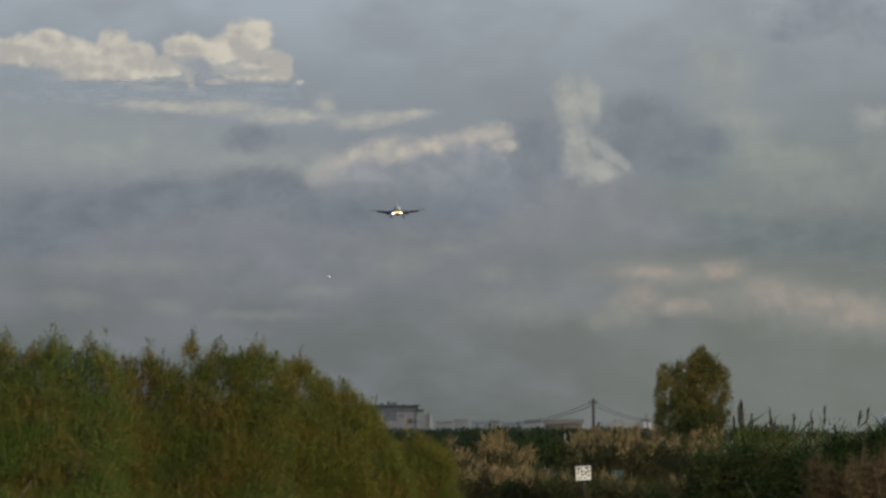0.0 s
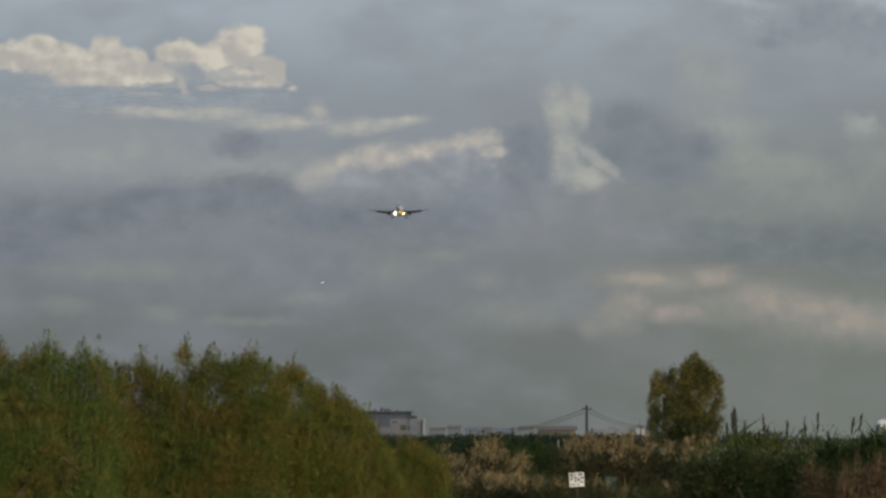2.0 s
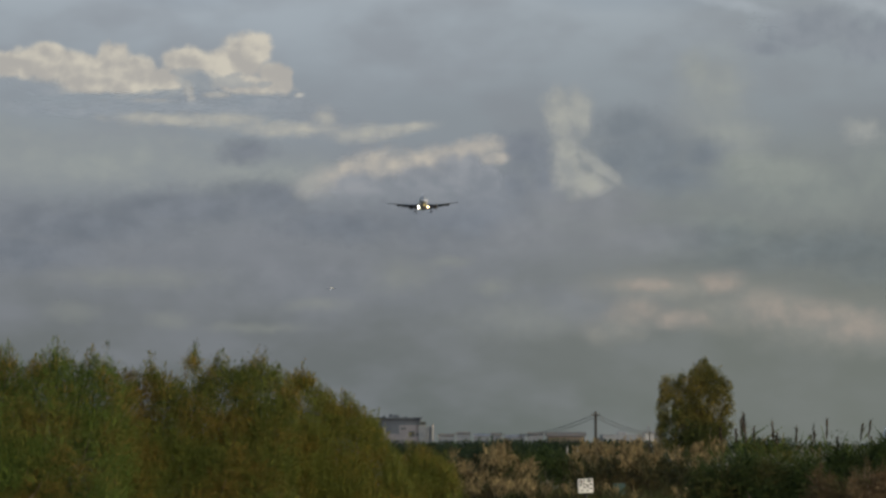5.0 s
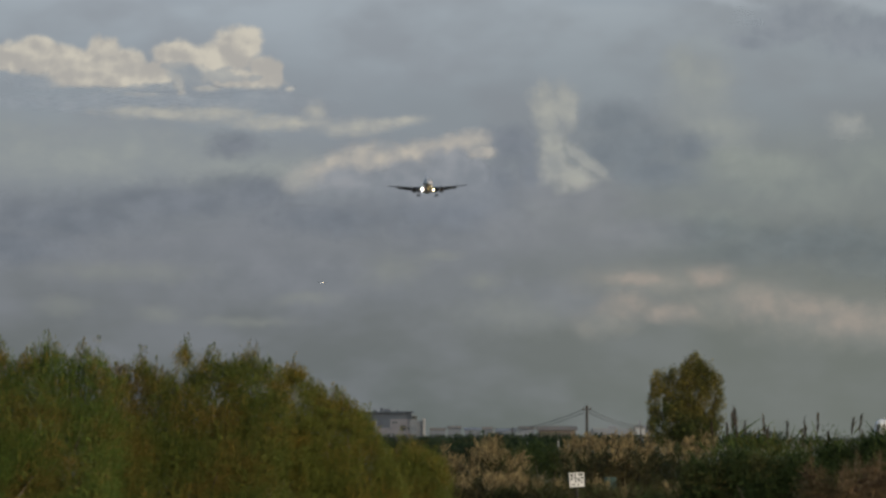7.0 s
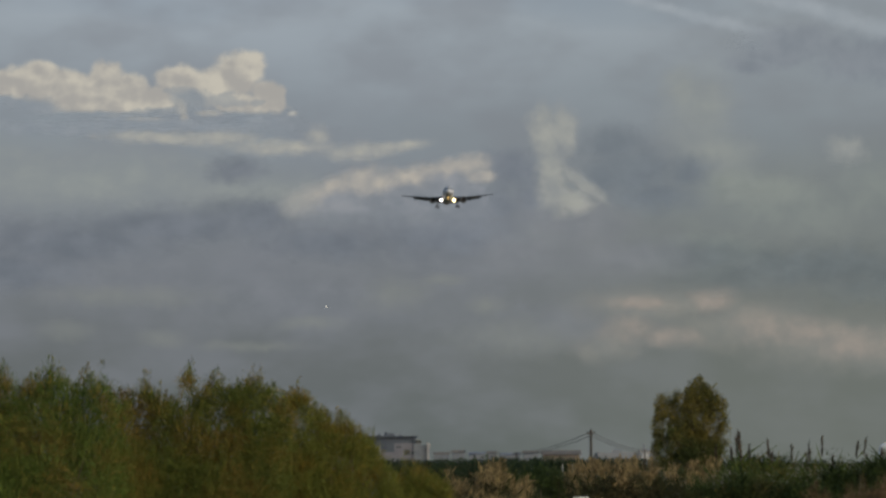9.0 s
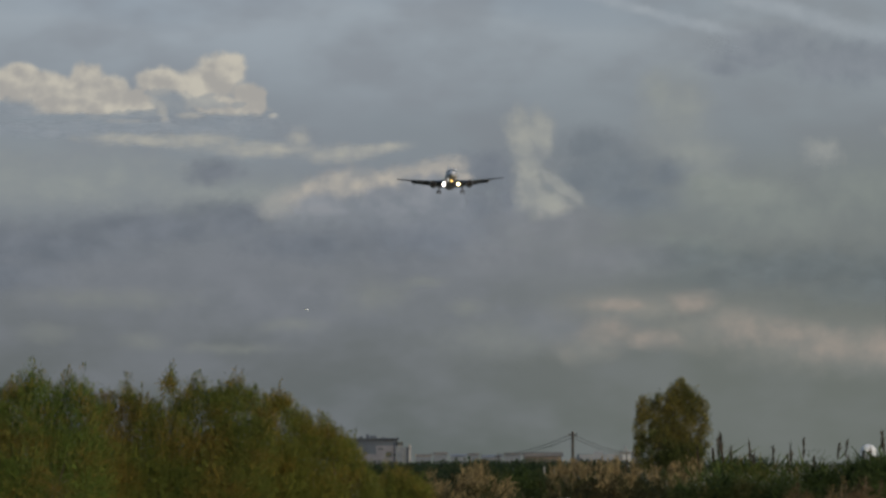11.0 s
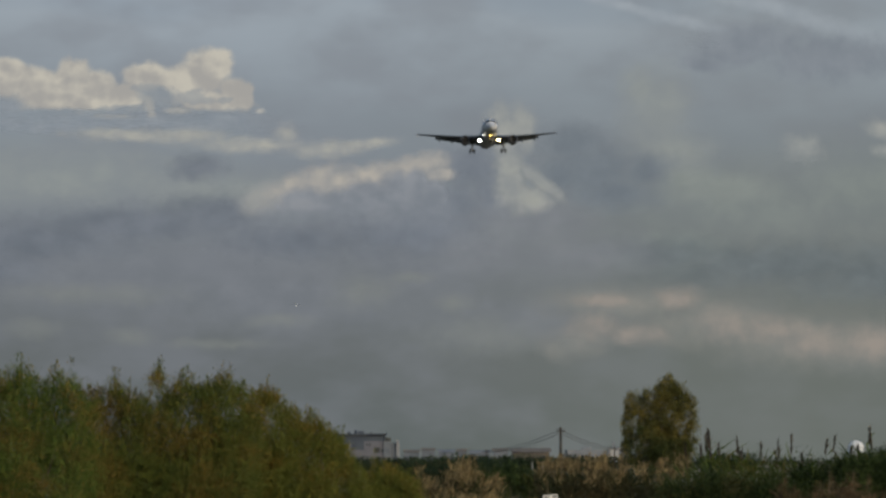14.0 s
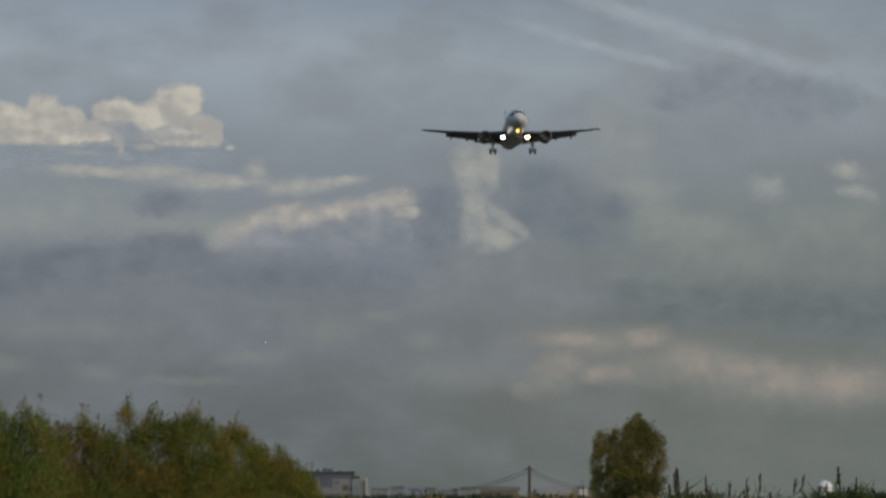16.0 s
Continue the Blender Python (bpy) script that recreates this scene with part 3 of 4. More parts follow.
def thicket(seed, place, lobes, count, label, shoots, leaf, name):
    """A dense bush: stems, a crown of fine sprays, and thin shoots above it."""
    rng = np.random.default_rng(seed)
    mid = sum(l[0] for l in lobes) / len(lobes)
    lobes = [(l[0] - mid, *l[1:]) for l in lobes]
    # smaller heads break up the outline
    for l in list(lobes):
        for _ in range(5):
            a, r = rng.uniform(0, 2 * math.pi), rng.uniform(0.25, 0.85)
            k = rng.uniform(0.22, 0.42) * l[3]
            lobes.append((l[0] + l[3] * r * math.cos(a), l[1] + l[4] * r * math.sin(a), l[2] + l[5] * math.sqrt(1 - r * r) - k * rng.uniform(0.2, 0.9), k, k, k * rng.uniform(0.9, 1.3)))
    ob = empty(name, pose(mid, place, 0), label, "bush", "feathery bushes")
    for bm in limbs(rng, lobes[::3], (0, 0, 0), 0.05):
        part("stem", bm, BARK, ob)
    # tufts: fine sprays gathered round the ends of twigs
    tufts = max(40, count // 90)
    c, cd = in_lobes(rng, lobes, tufts, 0.72)
    pick = rng.integers(tufts, size=count)
    p = c[pick] + np.clip(rng.normal(size=(count, 3)), -1.7, 1.7) * np.array((0.10, 0.10, 0.13)) * rng.uniform(0.6, 1.2, tufts)[pick][:, None]
    d = cd[pick]
    keep = p[:, 2] > 0.02
    p, d = p[keep], d[keep]
    n = len(p)
    way = d * 0.4 + np.array((0.0, -0.1, 0.35)) + rng.normal(size=(n, 3)) * 0.6
    fine = blades(rng, p, way, rng.uniform(0.03, 0.10, n), rng.uniform(0.007, 0.017, n), 0.25)
    # shoots: each a cluster of sprays along a thin upright twig
    q, qd = in_lobes(rng, [(*l[:3], *(r * 0.85 for r in l[3:])) for l in lobes], count // 3, 0.45)
    q, qd = q[q[:, 2] > 0.05], qd[q[:, 2] > 0.05]
    m = len(q)
    sets = [fine, blades(rng, q, qd + rng.normal(size=(m, 3)) * 0.8, rng.uniform(0.08, 0.2, m), rng.uniform(0.02, 0.05, m), 0.2)]
    twigs = []
    L = np.array(lobes)
    for _ in range(shoots):
        l = L[rng.integers(len(L))]
        a = rng.uniform(0, 2 * math.pi)
        rr = rng.uniform(0, 0.75)
        top = np.array((l[0] + l[3] * rr * math.cos(a), l[1] + l[4] * rr * math.sin(a), l[2] + l[5] * math.sqrt(1 - rr * rr) * 0.93))
        h, m = rng.uniform(0.15, 0.48), 90
        lean = np.array((rng.normal() * 0.16, rng.normal() * 0.16, 1))
        s = rng.random(m) ** 1.4
        base = top + lean * (s * h - 0.08)[:, None] + rng.normal(size=(m, 3)) * (0.075 * (1 - s) + 0.006)[:, None]
        twigs.append((top - lean * 0.3, lean, h + 0.33))
        sets.append(blades(rng, base, lean * 0.9 + rng.normal(size=(m, 3)) * 0.38, rng.uniform(0.04, 0.10, m), rng.uniform(0.008, 0.018, m)))
    leafy("crown", leaf, sets, ob)
    leafy("twig_mass", BARK, [blades(rng, np.array([t[0] for t in twigs]), np.array([t[1] for t in twigs]), np.array([t[2] for t in twigs]), np.full(len(twigs), 0.012), 0.02)], ob)["kind"] = "stuff"
    return ob


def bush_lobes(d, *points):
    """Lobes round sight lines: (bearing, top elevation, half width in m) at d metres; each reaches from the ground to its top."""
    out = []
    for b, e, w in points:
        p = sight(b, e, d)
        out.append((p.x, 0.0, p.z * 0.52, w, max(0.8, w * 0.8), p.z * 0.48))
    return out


feathery_bush(1, 37.5, ((-10.38, 1.86, 0.35), (-9.86, 1.94, 0.31), (-9.45, 1.80, 0.28), (-9.16, 1.89, 0.19), (-8.90, 1.63, 0.24), (-8.58, 1.75, 0.17), (-8.30, 1.80, 0.19), (-8.08, 1.98, 0.19), (-7.78, 1.59, 0.21), (-7.52, 1.66, 0.14), (-7.23, 1.87, 0.24), (-6.94, 1.38, 0.19),),
              -2.3, 190000, "large feathery green bush, tall shoots above it", TAMARISK, 4)
feathery_bush(2, 38.5, ((-6.77, 1.33, 0.17), (-6.53, 1.36, 0.14), (-6.25, 1.64, 0.14), (-5.99, 1.50, 0.19), (-5.64, 1.42, 0.20), (-5.33, 1.88, 0.11), (-5.14, 1.54, 0.21), (-4.80, 1.76, 0.15), (-4.52, 1.67, 0.17), (-4.22, 1.65, 0.19), (-3.92, 1.82, 0.22), (-3.65, 1.63, 0.19), (-3.39, 1.39, 0.19),),
              -2.3, 200000, "large feathery olive-green bush with rusty tints", OLIVE_TAMARISK, 3, dry=((-6.61, 1.48, 0.26),))
feathery_bush(3, 39.5, ((-3.15, 1.48, 0.13), (-2.93, 1.49, 0.14), (-2.60, 1.27, 0.21), (-2.26, 0.91, 0.19), (-2.02, 1.01, 0.17), (-1.72, 0.68, 0.20), (-1.53, 0.51, 0.17), (-1.33, 0.15, 0.17), (-1.12, -0.18, 0.19), (-0.94, -0.59, 0.19),),
              -2.2, 115000, "feathery bush sloping down, olive with yellowing tips", RUSTY_TAMARISK, 3)
feathery_bush(4, 45, ((-0.86, -0.08, 0.24), (-0.58, 0.02, 0.24), (-0.31, -0.16, 0.19), (-0.07, -0.30, 0.17), (0.11, -0.56, 0.12),),
              -1.9, 52000, "low green bush with an orange-tinted side", RUSTY_TAMARISK, 2)
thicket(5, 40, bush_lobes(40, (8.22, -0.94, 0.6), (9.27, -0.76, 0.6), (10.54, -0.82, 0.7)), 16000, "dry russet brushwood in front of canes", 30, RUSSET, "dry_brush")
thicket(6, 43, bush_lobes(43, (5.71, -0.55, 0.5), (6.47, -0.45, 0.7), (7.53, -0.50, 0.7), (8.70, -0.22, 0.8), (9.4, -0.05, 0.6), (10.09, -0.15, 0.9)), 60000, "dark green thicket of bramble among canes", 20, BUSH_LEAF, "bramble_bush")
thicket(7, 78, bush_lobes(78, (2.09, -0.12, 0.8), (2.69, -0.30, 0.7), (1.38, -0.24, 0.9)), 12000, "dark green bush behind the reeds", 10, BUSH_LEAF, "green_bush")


def reed_bed(name, seed, label, d, depth, b0, b1, top, count, stalk, plume, leaf, plume_len, share, ragged=0.25, group="", fluff=0.35):
    """A stand of reeds: thin stalks with arching leaves, and feathery plumes on a share of them. top(b): elevation at a bearing."""
    rng = np.random.default_rng(seed)
    mid = sight((b0 + b1) / 2, 0, d)
    ob = empty(name, pose(mid.x, d, 0), label, "reeds", group)
    sets, plumes = [], []
    stalks_b, stalks_w, stalks_l = [], [], []
    for _ in range(count):
        b = rng.uniform(b0, b1)
        y = d + rng.uniform(-depth / 2, depth / 2)
        h = max(0.5, EYE[2] + d * math.tan(radians(top(b))) - abs(rng.normal()) * ragged + ragged * noise.noise(Vector((b * 3.1, seed, 0))))
        tall = rng.random() < share
        if tall:
            h += plume_len * rng.uniform(0.2, 0.7)
        x = math.tan(radians(b)) * d - mid.x
        lean = np.array((rng.normal() * 0.07, rng.normal() * 0.07, 1.0))
        stalks_b.append((x, y - d, 0.0)); stalks_w.append(lean); stalks_l.append(h)
        foot = np.array((x, y - d, 0.0))
        m = 9
        s = rng.uniform(0.25, 0.97, m) * h
        base = foot + lean * s[:, None]
        a = rng.uniform(0, 2 * math.pi, m)
        way = np.stack([np.cos(a), np.sin(a), rng.uniform(0.3, 1.6, m)], 1)
        sets.append(blades(rng, base, way, rng.uniform(0.22, 0.5, m), rng.uniform(0.018, 0.04, m), 0.22))
        if tall:
            k = 34
            s = h + (rng.random(k) - 0.25) * plume_len * 0.75
            base = foot + lean * s[:, None] + rng.normal(size=(k, 3)) * plume_len * 0.24 * fluff
            way = lean + rng.normal(size=(k, 3)) * fluff + np.array((0.4, 0, 0)) * fluff
            plumes.append(blades(rng, base, way, rng.uniform(0.25, 0.5, k) * plume_len, rng.uniform(0.04, 0.10, k) * plume_len))
    n = len(stalks_b)
    leafy("stalk_mass", stalk, [blades(rng, np.array(stalks_b), np.array(stalks_w), np.array(stalks_l) * 1.02, np.full(n, 0.02), 0.01)], ob)["kind"] = "stuff"
    leafy("foliage", leaf, sets, ob)["kind"] = "stuff"
    if plumes:
        leafy("plume_mass", plume, plumes, ob)["kind"] = "stuff"
    return ob


reed_bed("reed_bed", 11, "pale dry reeds with fluffy plumes, low", 62, 5, 0.1, 1.92, lambda b: -0.56 + 0.14 * math.sin(b * 5.5 - 4.2), 300, DRY_REED, PLUME, DRY_REED, 0.40, 0.19, 0.34, fluff=0.5)
reed_bed("reed_bed", 12, "pale dry reeds with fluffy plumes, tall", 66, 5, 2.75, 5.63, lambda b: -0.33 + 0.05 * b / 5.6, 460, DRY_REED, PLUME, DRY_REED, 0.38, 0.17, 0.34, fluff=0.5)
reed_bed("reed_bed", 15, "dry reeds with pale plumes, thin and low", 57, 4, 0.01, 1.92, lambda b: -1.15, 300, DRY_REED, PLUME, DRY_REED, 0.34, 0.13, 0.32, fluff=0.5)
reed_bed("weed_bed", 14, "low tangle of dry and green weeds", 56, 4, 1.98, 6.12, lambda b: -1.12, 420, DRY_REED, PLUME, WEED, 0.24, 0.05, 0.2, fluff=0.5)
reed_bed("cane_thicket", 13, "green canes with slim brown upright plumes", 45, 4, 5.89, 11.47, lambda b: -0.02 + 0.08 * math.sin(b * 2.1), 420, CANE_LEAF, DARK_PLUME, CANE_LEAF, 0.32, 0.065, 0.14, fluff=0.055)


def leaf_tree(name, seed, place, lobes, count, leaf, size, label, girth=0.16, material=None, group=""):
    """A tree: tapered trunk, limbs into every lobe, and a crown of many small leaf clumps."""
    rng = np.random.default_rng(seed)
    ob = empty(name, pose(*place), label, "tree", group)
    height = max(l[2] + l[5] for l in lobes)
    part("trunk", rod((0, 0, -0.1), (0.05, 0, height * 0.8), girth, girth * 0.2, 10), BARK, ob)
    for bm in limbs(rng, lobes, (0, 0, height * 0.12), girth * 0.4):
        part("limb", bm, BARK, ob)
    # leaves gather in tufts at the ends of twigs
    tufts = max(30, count // 40)
    c, cd = in_lobes(rng, lobes, tufts, 0.35)
    pick = rng.integers(tufts, size=count)
    p = c[pick] + np.clip(rng.normal(size=(count, 3)), -1.6, 1.6) * size * np.array((1.0, 1.0, 1.35)) * rng.uniform(0.7, 1.5, tufts)[pick][:, None]
    d = cd[pick]
    keep = p[:, 2] > 0.1
    p, d = p[keep], d[keep]
    n = len(p)
    way = d * 0.6 + np.array((0, 0, 0.35)) + rng.normal(size=(n, 3)) * 0.5
    leafy("crown", leaf, [blades(rng, p, way, rng.uniform(0.6, 1.4, n) * size, rng.uniform(0.35, 0.7, n) * size, 0.2)], ob)
    return ob


P = sight(5.28, 0.00, 200)
leaf_tree("poplar_tree", 21, (P.x, 200, 0), ((-2.25, 0, 5.5, 0.36, 0.5, 1.15), (-2.45, 0, 4.1, 0.40, 0.5, 1.2), (-2.3, 0, 2.7, 0.5, 0.6, 1.1), (-1.4, 0.2, 5.75, 0.55, 0.7, 1.05),
                                             (-0.6, 0, 6.1, 0.6, 0.8, 1.15), (0.05, 0, 6.4, 0.55, 0.7, 1.15), (0.6, 0, 6.8, 0.5, 0.8, 1.15), (1.1, 0, 6.35, 0.5, 0.7, 1.15), (1.65, 0, 6.0, 0.5, 0.7, 1.1),
                                             (2.2, 0, 5.15, 0.45, 0.6, 1.2), (2.25, 0, 3.6, 0.48, 0.6, 1.1), (1.9, 0, 2.6, 0.6, 0.7, 0.9), (0.4, 0.2, 4.4, 1.5, 1.0, 1.7), (-1.3, 0.2, 4.4, 0.5, 0.6, 1.1), (-0.7, 0.1, 3.3, 1.2, 1.0, 1.5), (0.8, 0, 2.6, 1.4, 1.1, 1.3)),
          40000, POPLAR, 0.135, "broad golden-green poplar clump standing alone")
# added clump that makes the poplar's lower half dark green
leaf_tree("lower_clump", 22, (P.x - 0.2, 198.6, 0), ((0, 0, 1.5, 2.5, 1.2, 1.45), (-0.9, 0, 2.5, 1.5, 0.9, 1.5), (0.9, 0, 2.2, 1.5, 0.9, 1.2)), 7000, LOWER_POPLAR_LEAF, 0.17, "dark green clump added over a poplar's lower half", 0.06)
for b, e, w in ((-0.11, -0.07, 1.3), (0.49, -0.10, 1.4), (1.14, -0.06, 1.3), (1.74, -0.02, 1.5), (2.27, -0.12, 1.4), (3.05, -0.26, 1.4), (3.76, -0.24, 1.5), (4.47, -0.22, 1.4)):
    p = sight(b, e, 122)
    h = p.z - 0.1
    leaf_tree("hedge_bush", int(b * 50) + 70, (p.x, 122, 0), ((-w * 0.45, 0, h * 0.5, w * 0.6, 0.8, h * 0.48), (w * 0.4, 0.2, h * 0.48, w * 0.6, 0.8, h * 0.46), (0, 0, h * 0.55, w * 0.5, 0.8, h * 0.45)), 5000, HEDGE_LEAF, 0.11,
              "dark green hedge bush along the field", 0.05, group="hedge along the field")
rng = np.random.default_rng(5)
# dark trees along the field's edge, and the far woods
for b, e, w, d in ((-1.12, 0.04, 5.0, 420), (-0.46, 0.01, 5.0, 410), (0.01, 0.05, 4.6, 430), (0.61, 0.10, 5.6, 440), (1.26, 0.14, 6.0, 450), (1.83, 0.11, 5.0, 430), (2.45, 0.00, 4.6, 420), (2.99, -0.04, 4.2, 440), (3.58, -0.01, 4.8, 450), (4.05, 0.01, 4.2, 440), (6.65, 0.09, 5.0, 460), (10.09, 0.23, 5.2, 420), (11.01, 0.23, 5.0, 430)):
    h = (sight(b, e, d).z - (1.3 if b < 2.2 else 0.5)) * 0.8
    leaf_tree("field_tree", int(b * 100) + 999, (sight(b, e, d).x, d, 0), ((-w * 0.4, 0, h * 0.5, w * 0.7, w * 0.6, h * 0.46), (w * 0.4, 0.3, h * 0.52, w * 0.7, w * 0.6, h * 0.45), (0, 0, h * 0.6, w * 0.6, w * 0.6, h * 0.4)), 2600, HEDGE_LEAF, 0.5, "small dark green tree at the field's edge", 0.1, group="trees at the field's edge")
for k in range(26):
    b = -9.0 + k * 0.8 + rng.uniform(-0.2, 0.2)
    d = rng.uniform(760, 880)
    h, w = rng.uniform(0.8, 1.6), rng.uniform(5, 8)
    leaf_tree("far_tree", 300 + k, (math.tan(radians(b)) * d, d, 0), ((-w * 0.5, 0, h * 0.5, w * 0.7, 3, h * 0.48), (w * 0.4, 0, h * 0.5, w * 0.7, 3, h * 0.5)), 600, HEDGE_LEAF, 0.6, "distant dark tree in the horizon's tree line", 0.2, group="distant tree line")


# ---- far buildings, pole and wires ----
PLASTER = surface("pale_plaster", (0.20, 0.215, 0.24), (0.28, 0.29, 0.31), 0.8, scale=0.2, grain=2, relief=0.0)
# plaster with distance haze painted in as a dull blue tone
HAZY_PLASTER = surface("haze_tinted_render", (0.070, 0.085, 0.112), (0.105, 0.120, 0.148), 0.8, scale=0.2, grain=2, relief=0.0)
BLUE_CLAD = surface("blue_grey_cladding", (0.017, 0.028, 0.052), (0.028, 0.042, 0.070), 0.5, scale=0.2, grain=2, relief=0.0)
PALE_TOWER = surface("pale_tower_render", (0.14, 0.15, 0.17), (0.18, 0.19, 0.21), 0.8, scale=0.2, grain=2, relief=0.0)
LILAC_WALL = surface("lilac_grey_render", (0.072, 0.078, 0.105), (0.10, 0.106, 0.135), 0.8, scale=0.2, grain=2, relief=0.0)
GREY_ROOF = surface("grey_sheet_roof", (0.095, 0.11, 0.14), (0.14, 0.155, 0.19), 0.6, scale=0.2, grain=2, relief=0.0)
TILE_ROOF = surface("clay_roof", (0.085, 0.078, 0.075), (0.12, 0.108, 0.10), 0.85, scale=0.3, grain=3, relief=0.0)
BROWN_WALL = surface("brown_wall", (0.062, 0.055, 0.052), (0.092, 0.08, 0.074), 0.85, scale=0.3, grain=3, relief=0.0)
GLASS_DARK = surface("dark_window_glass", (0.02, 0.025, 0.03), (0.04, 0.05, 0.06), 0.15, scale=0.3, grain=2, relief=0.0)
WOOD = surface("weathered_wood", (0.014, 0.012, 0.011), (0.032, 0.027, 0.024), 0.9, scale=3, grain=30, relief=0.01)
WIRE = surface("black_cable", (0.015, 0.015, 0.017), (0.03, 0.03, 0.033), 0.6, relief=0.0)
WHITE_SHEET = surface("white_membrane", (0.42, 0.44, 0.48), (0.52, 0.54, 0.57), 0.45, scale=0.3, grain=3, relief=0.0)
WHITE_PAINT = surface("white_sign_paint", (0.42, 0.43, 0.43), (0.60, 0.60, 0.60), 0.5, scale=3, grain=30, relief=0.0)
BLACK_PAINT = surface("black_sign_paint", (0.02, 0.02, 0.02), (0.05, 0.05, 0.05), 0.5, relief=0.0)
TEAL_PAINT = surface("green_board_paint", (0.012, 0.03, 0.028), (0.022, 0.05, 0.046), 0.6, relief=0.0)


def block(name, b0, b1, top, d, depth, wall, roof_mat, label, windows=(0, 0), size=(1.4, 1.5), gable=False, group=""):
    """A building whose front spans bearings b0 to b1, d metres off, with a roof and rows of windows."""
    a, b = sight(b0, top, d), sight(b1, top, d)
    ob = empty(name, pose((a.x + b.x) / 2, d, 0), label, "building", group)
    w, h = (b.x - a.x) / 2, a.z
    part("wall", box(-w, w, 0, depth, -0.2, h), wall, ob)
    if gable:
        o = 0.4
        bm = loft([[(-w - o, -o, h), (-w - o, depth / 2, h + depth * 0.16), (-w - o, depth + o, h)], [(w + o, -o, h), (w + o, depth / 2, h + depth * 0.16), (w + o, depth + o, h)]])
        part("roof", bm, roof_mat, ob)
    else:
        part("roof", joined(box(-w - 0.2, w + 0.2, -0.2, depth + 0.2, h, h + 0.35), box(-w * 0.3, w * 0.1, depth * 0.3, depth * 0.6, h + 0.35, h + 1.6)), roof_mat, ob)
    nx, nz = windows
    if nx:
        bm = box(-size[0] / 2, size[0] / 2, -0.06, 0.1, 0, size[1])
        me = bpy.data.meshes.new("window")
        bm.to_mesh(me)
        bm.free()
        me.materials.append(GLASS_DARK)
        for k in range(nz):
            for i in range(nx):
                win = child(new("window", me), ob)
                win.location = (-w + (i + 0.5) * 2 * w / nx, 0, h - (k + 1) * (h / (nz + 0.4)) + 0.5)
    return ob


def office_building():
    """A pale block under a set-back blue top storey, with a lower wing and a white stair tower."""
    ob = empty("office_building", pose(-24.6, 1500, 0), "pale office block with a blue-grey top storey on the horizon", "building")
    wall = part("wall", box(-20.3, 11.5, 0.0, 20.0, -0.2, 12.3), LILAC_WALL, ob)
    part("top_storey", box(-20.3, 10.9, 1.5, 18.5, 12.3, 15.7), BLUE_CLAD, ob, "blue-grey clad top storey")
    part("roof", box(-20.9, 11.9, -0.5, 20.5, 15.7, 16.5), BLUE_CLAD, ob)
    part("roof_unit", box(-10.3, -8.4, 6.0, 11.0, 16.3, 17.6), BLUE_CLAD, ob)
    part("roof_unit", box(-6.6, -4.7, 6.0, 11.0, 16.3, 18.5), BLUE_CLAD, ob)
    part("roof_unit", box(-4.4, -0.9, 6.0, 11.0, 16.3, 17.9), BLUE_CLAD, ob)
    part("roof_unit", box(2.2, 3.4, 6.0, 11.0, 16.3, 17.2), BLUE_CLAD, ob)
    # blue-clad slab proud of the wall; its dark colour stands for a recess's shade
    part("recess_shade", box(-12.8, -0.9, -0.3, 0.7, 7.6, 12.9), BLUE_CLAD, ob, "blue-clad slab painting a shaded recess in the front")
    part("window", box(4.7, 7.8, -0.1, 0.2, 6.0, 8.8), GLASS_DARK, wall)
    part("window", box(0.3, 1.2, -0.1, 0.2, 9.8, 11.0), GLASS_DARK, wall)
    part("window", box(1.9, 2.8, -0.1, 0.2, 9.8, 11.0), GLASS_DARK, wall)
    part("window", box(8.7, 9.7, -0.1, 0.2, 6.3, 7.9), GLASS_DARK, wall)
    part("panel", box(9.7, 13.7, -1.2, 1.8, 3.2, 12.3), HAZY_PLASTER, ob, "pale rendered front panel")
    part("corner_roof", box(10.9, 14.0, -1.4, 4.6, 12.3, 14.1), GLASS_DARK, ob)
    part("wing", box(13.7, 18.7, 2.0, 16.0, -0.2, 11.3), HAZY_PLASTER, ob, "lower pale wing")
    part("stair_tower", box(17.0, 18.6, 0.5, 3.5, -0.2, 12.6), PALE_TOWER, ob, "white stair tower")
    part("annex", box(-12.8, -8.4, -4.0, -0.5, -0.2, 10.7), PLASTER, ob, "small white annex")


office_building()
for b0, b1, e, d, roof in ((-0.14, 0.19, 0.17, 1600, TILE_ROOF), (0.24, 0.52, 0.21, 1650, TILE_ROOF), (0.60, 0.93, 0.17, 1580, GREY_ROOF), (0.98, 1.19, 0.19, 1640, TILE_ROOF), (1.26, 1.68, 0.15, 1600, GREY_ROOF), (1.74, 2.07, 0.20, 1620, TILE_ROOF), (4.35, 4.56, 0.20, 1600, TILE_ROOF)):
    block("house", b0, b1, e, d, 9, HAZY_PLASTER, roof, "pale distant house under a low pitched roof", (3, 1), (1.0, 1.1), True, "distant houses")
block("brown_shed", 2.17, 2.93, 0.165, 500, 5, BROWN_WALL, TILE_ROOF, "brown farm shed with a shallow roof", (3, 1), (1.0, 0.9), True)
block("warehouse", 3.31, 4.26, 0.19, 1200, 20, GREY_ROOF, GREY_ROOF, "long blue-grey warehouse on the horizon", (8, 1), (1.5, 1.0))
block("white_house", 4.21, 4.39, 0.24, 620, 4, PLASTER, GREY_ROOF, "small white house by the poplar", (1, 1), (0.7, 0.8))


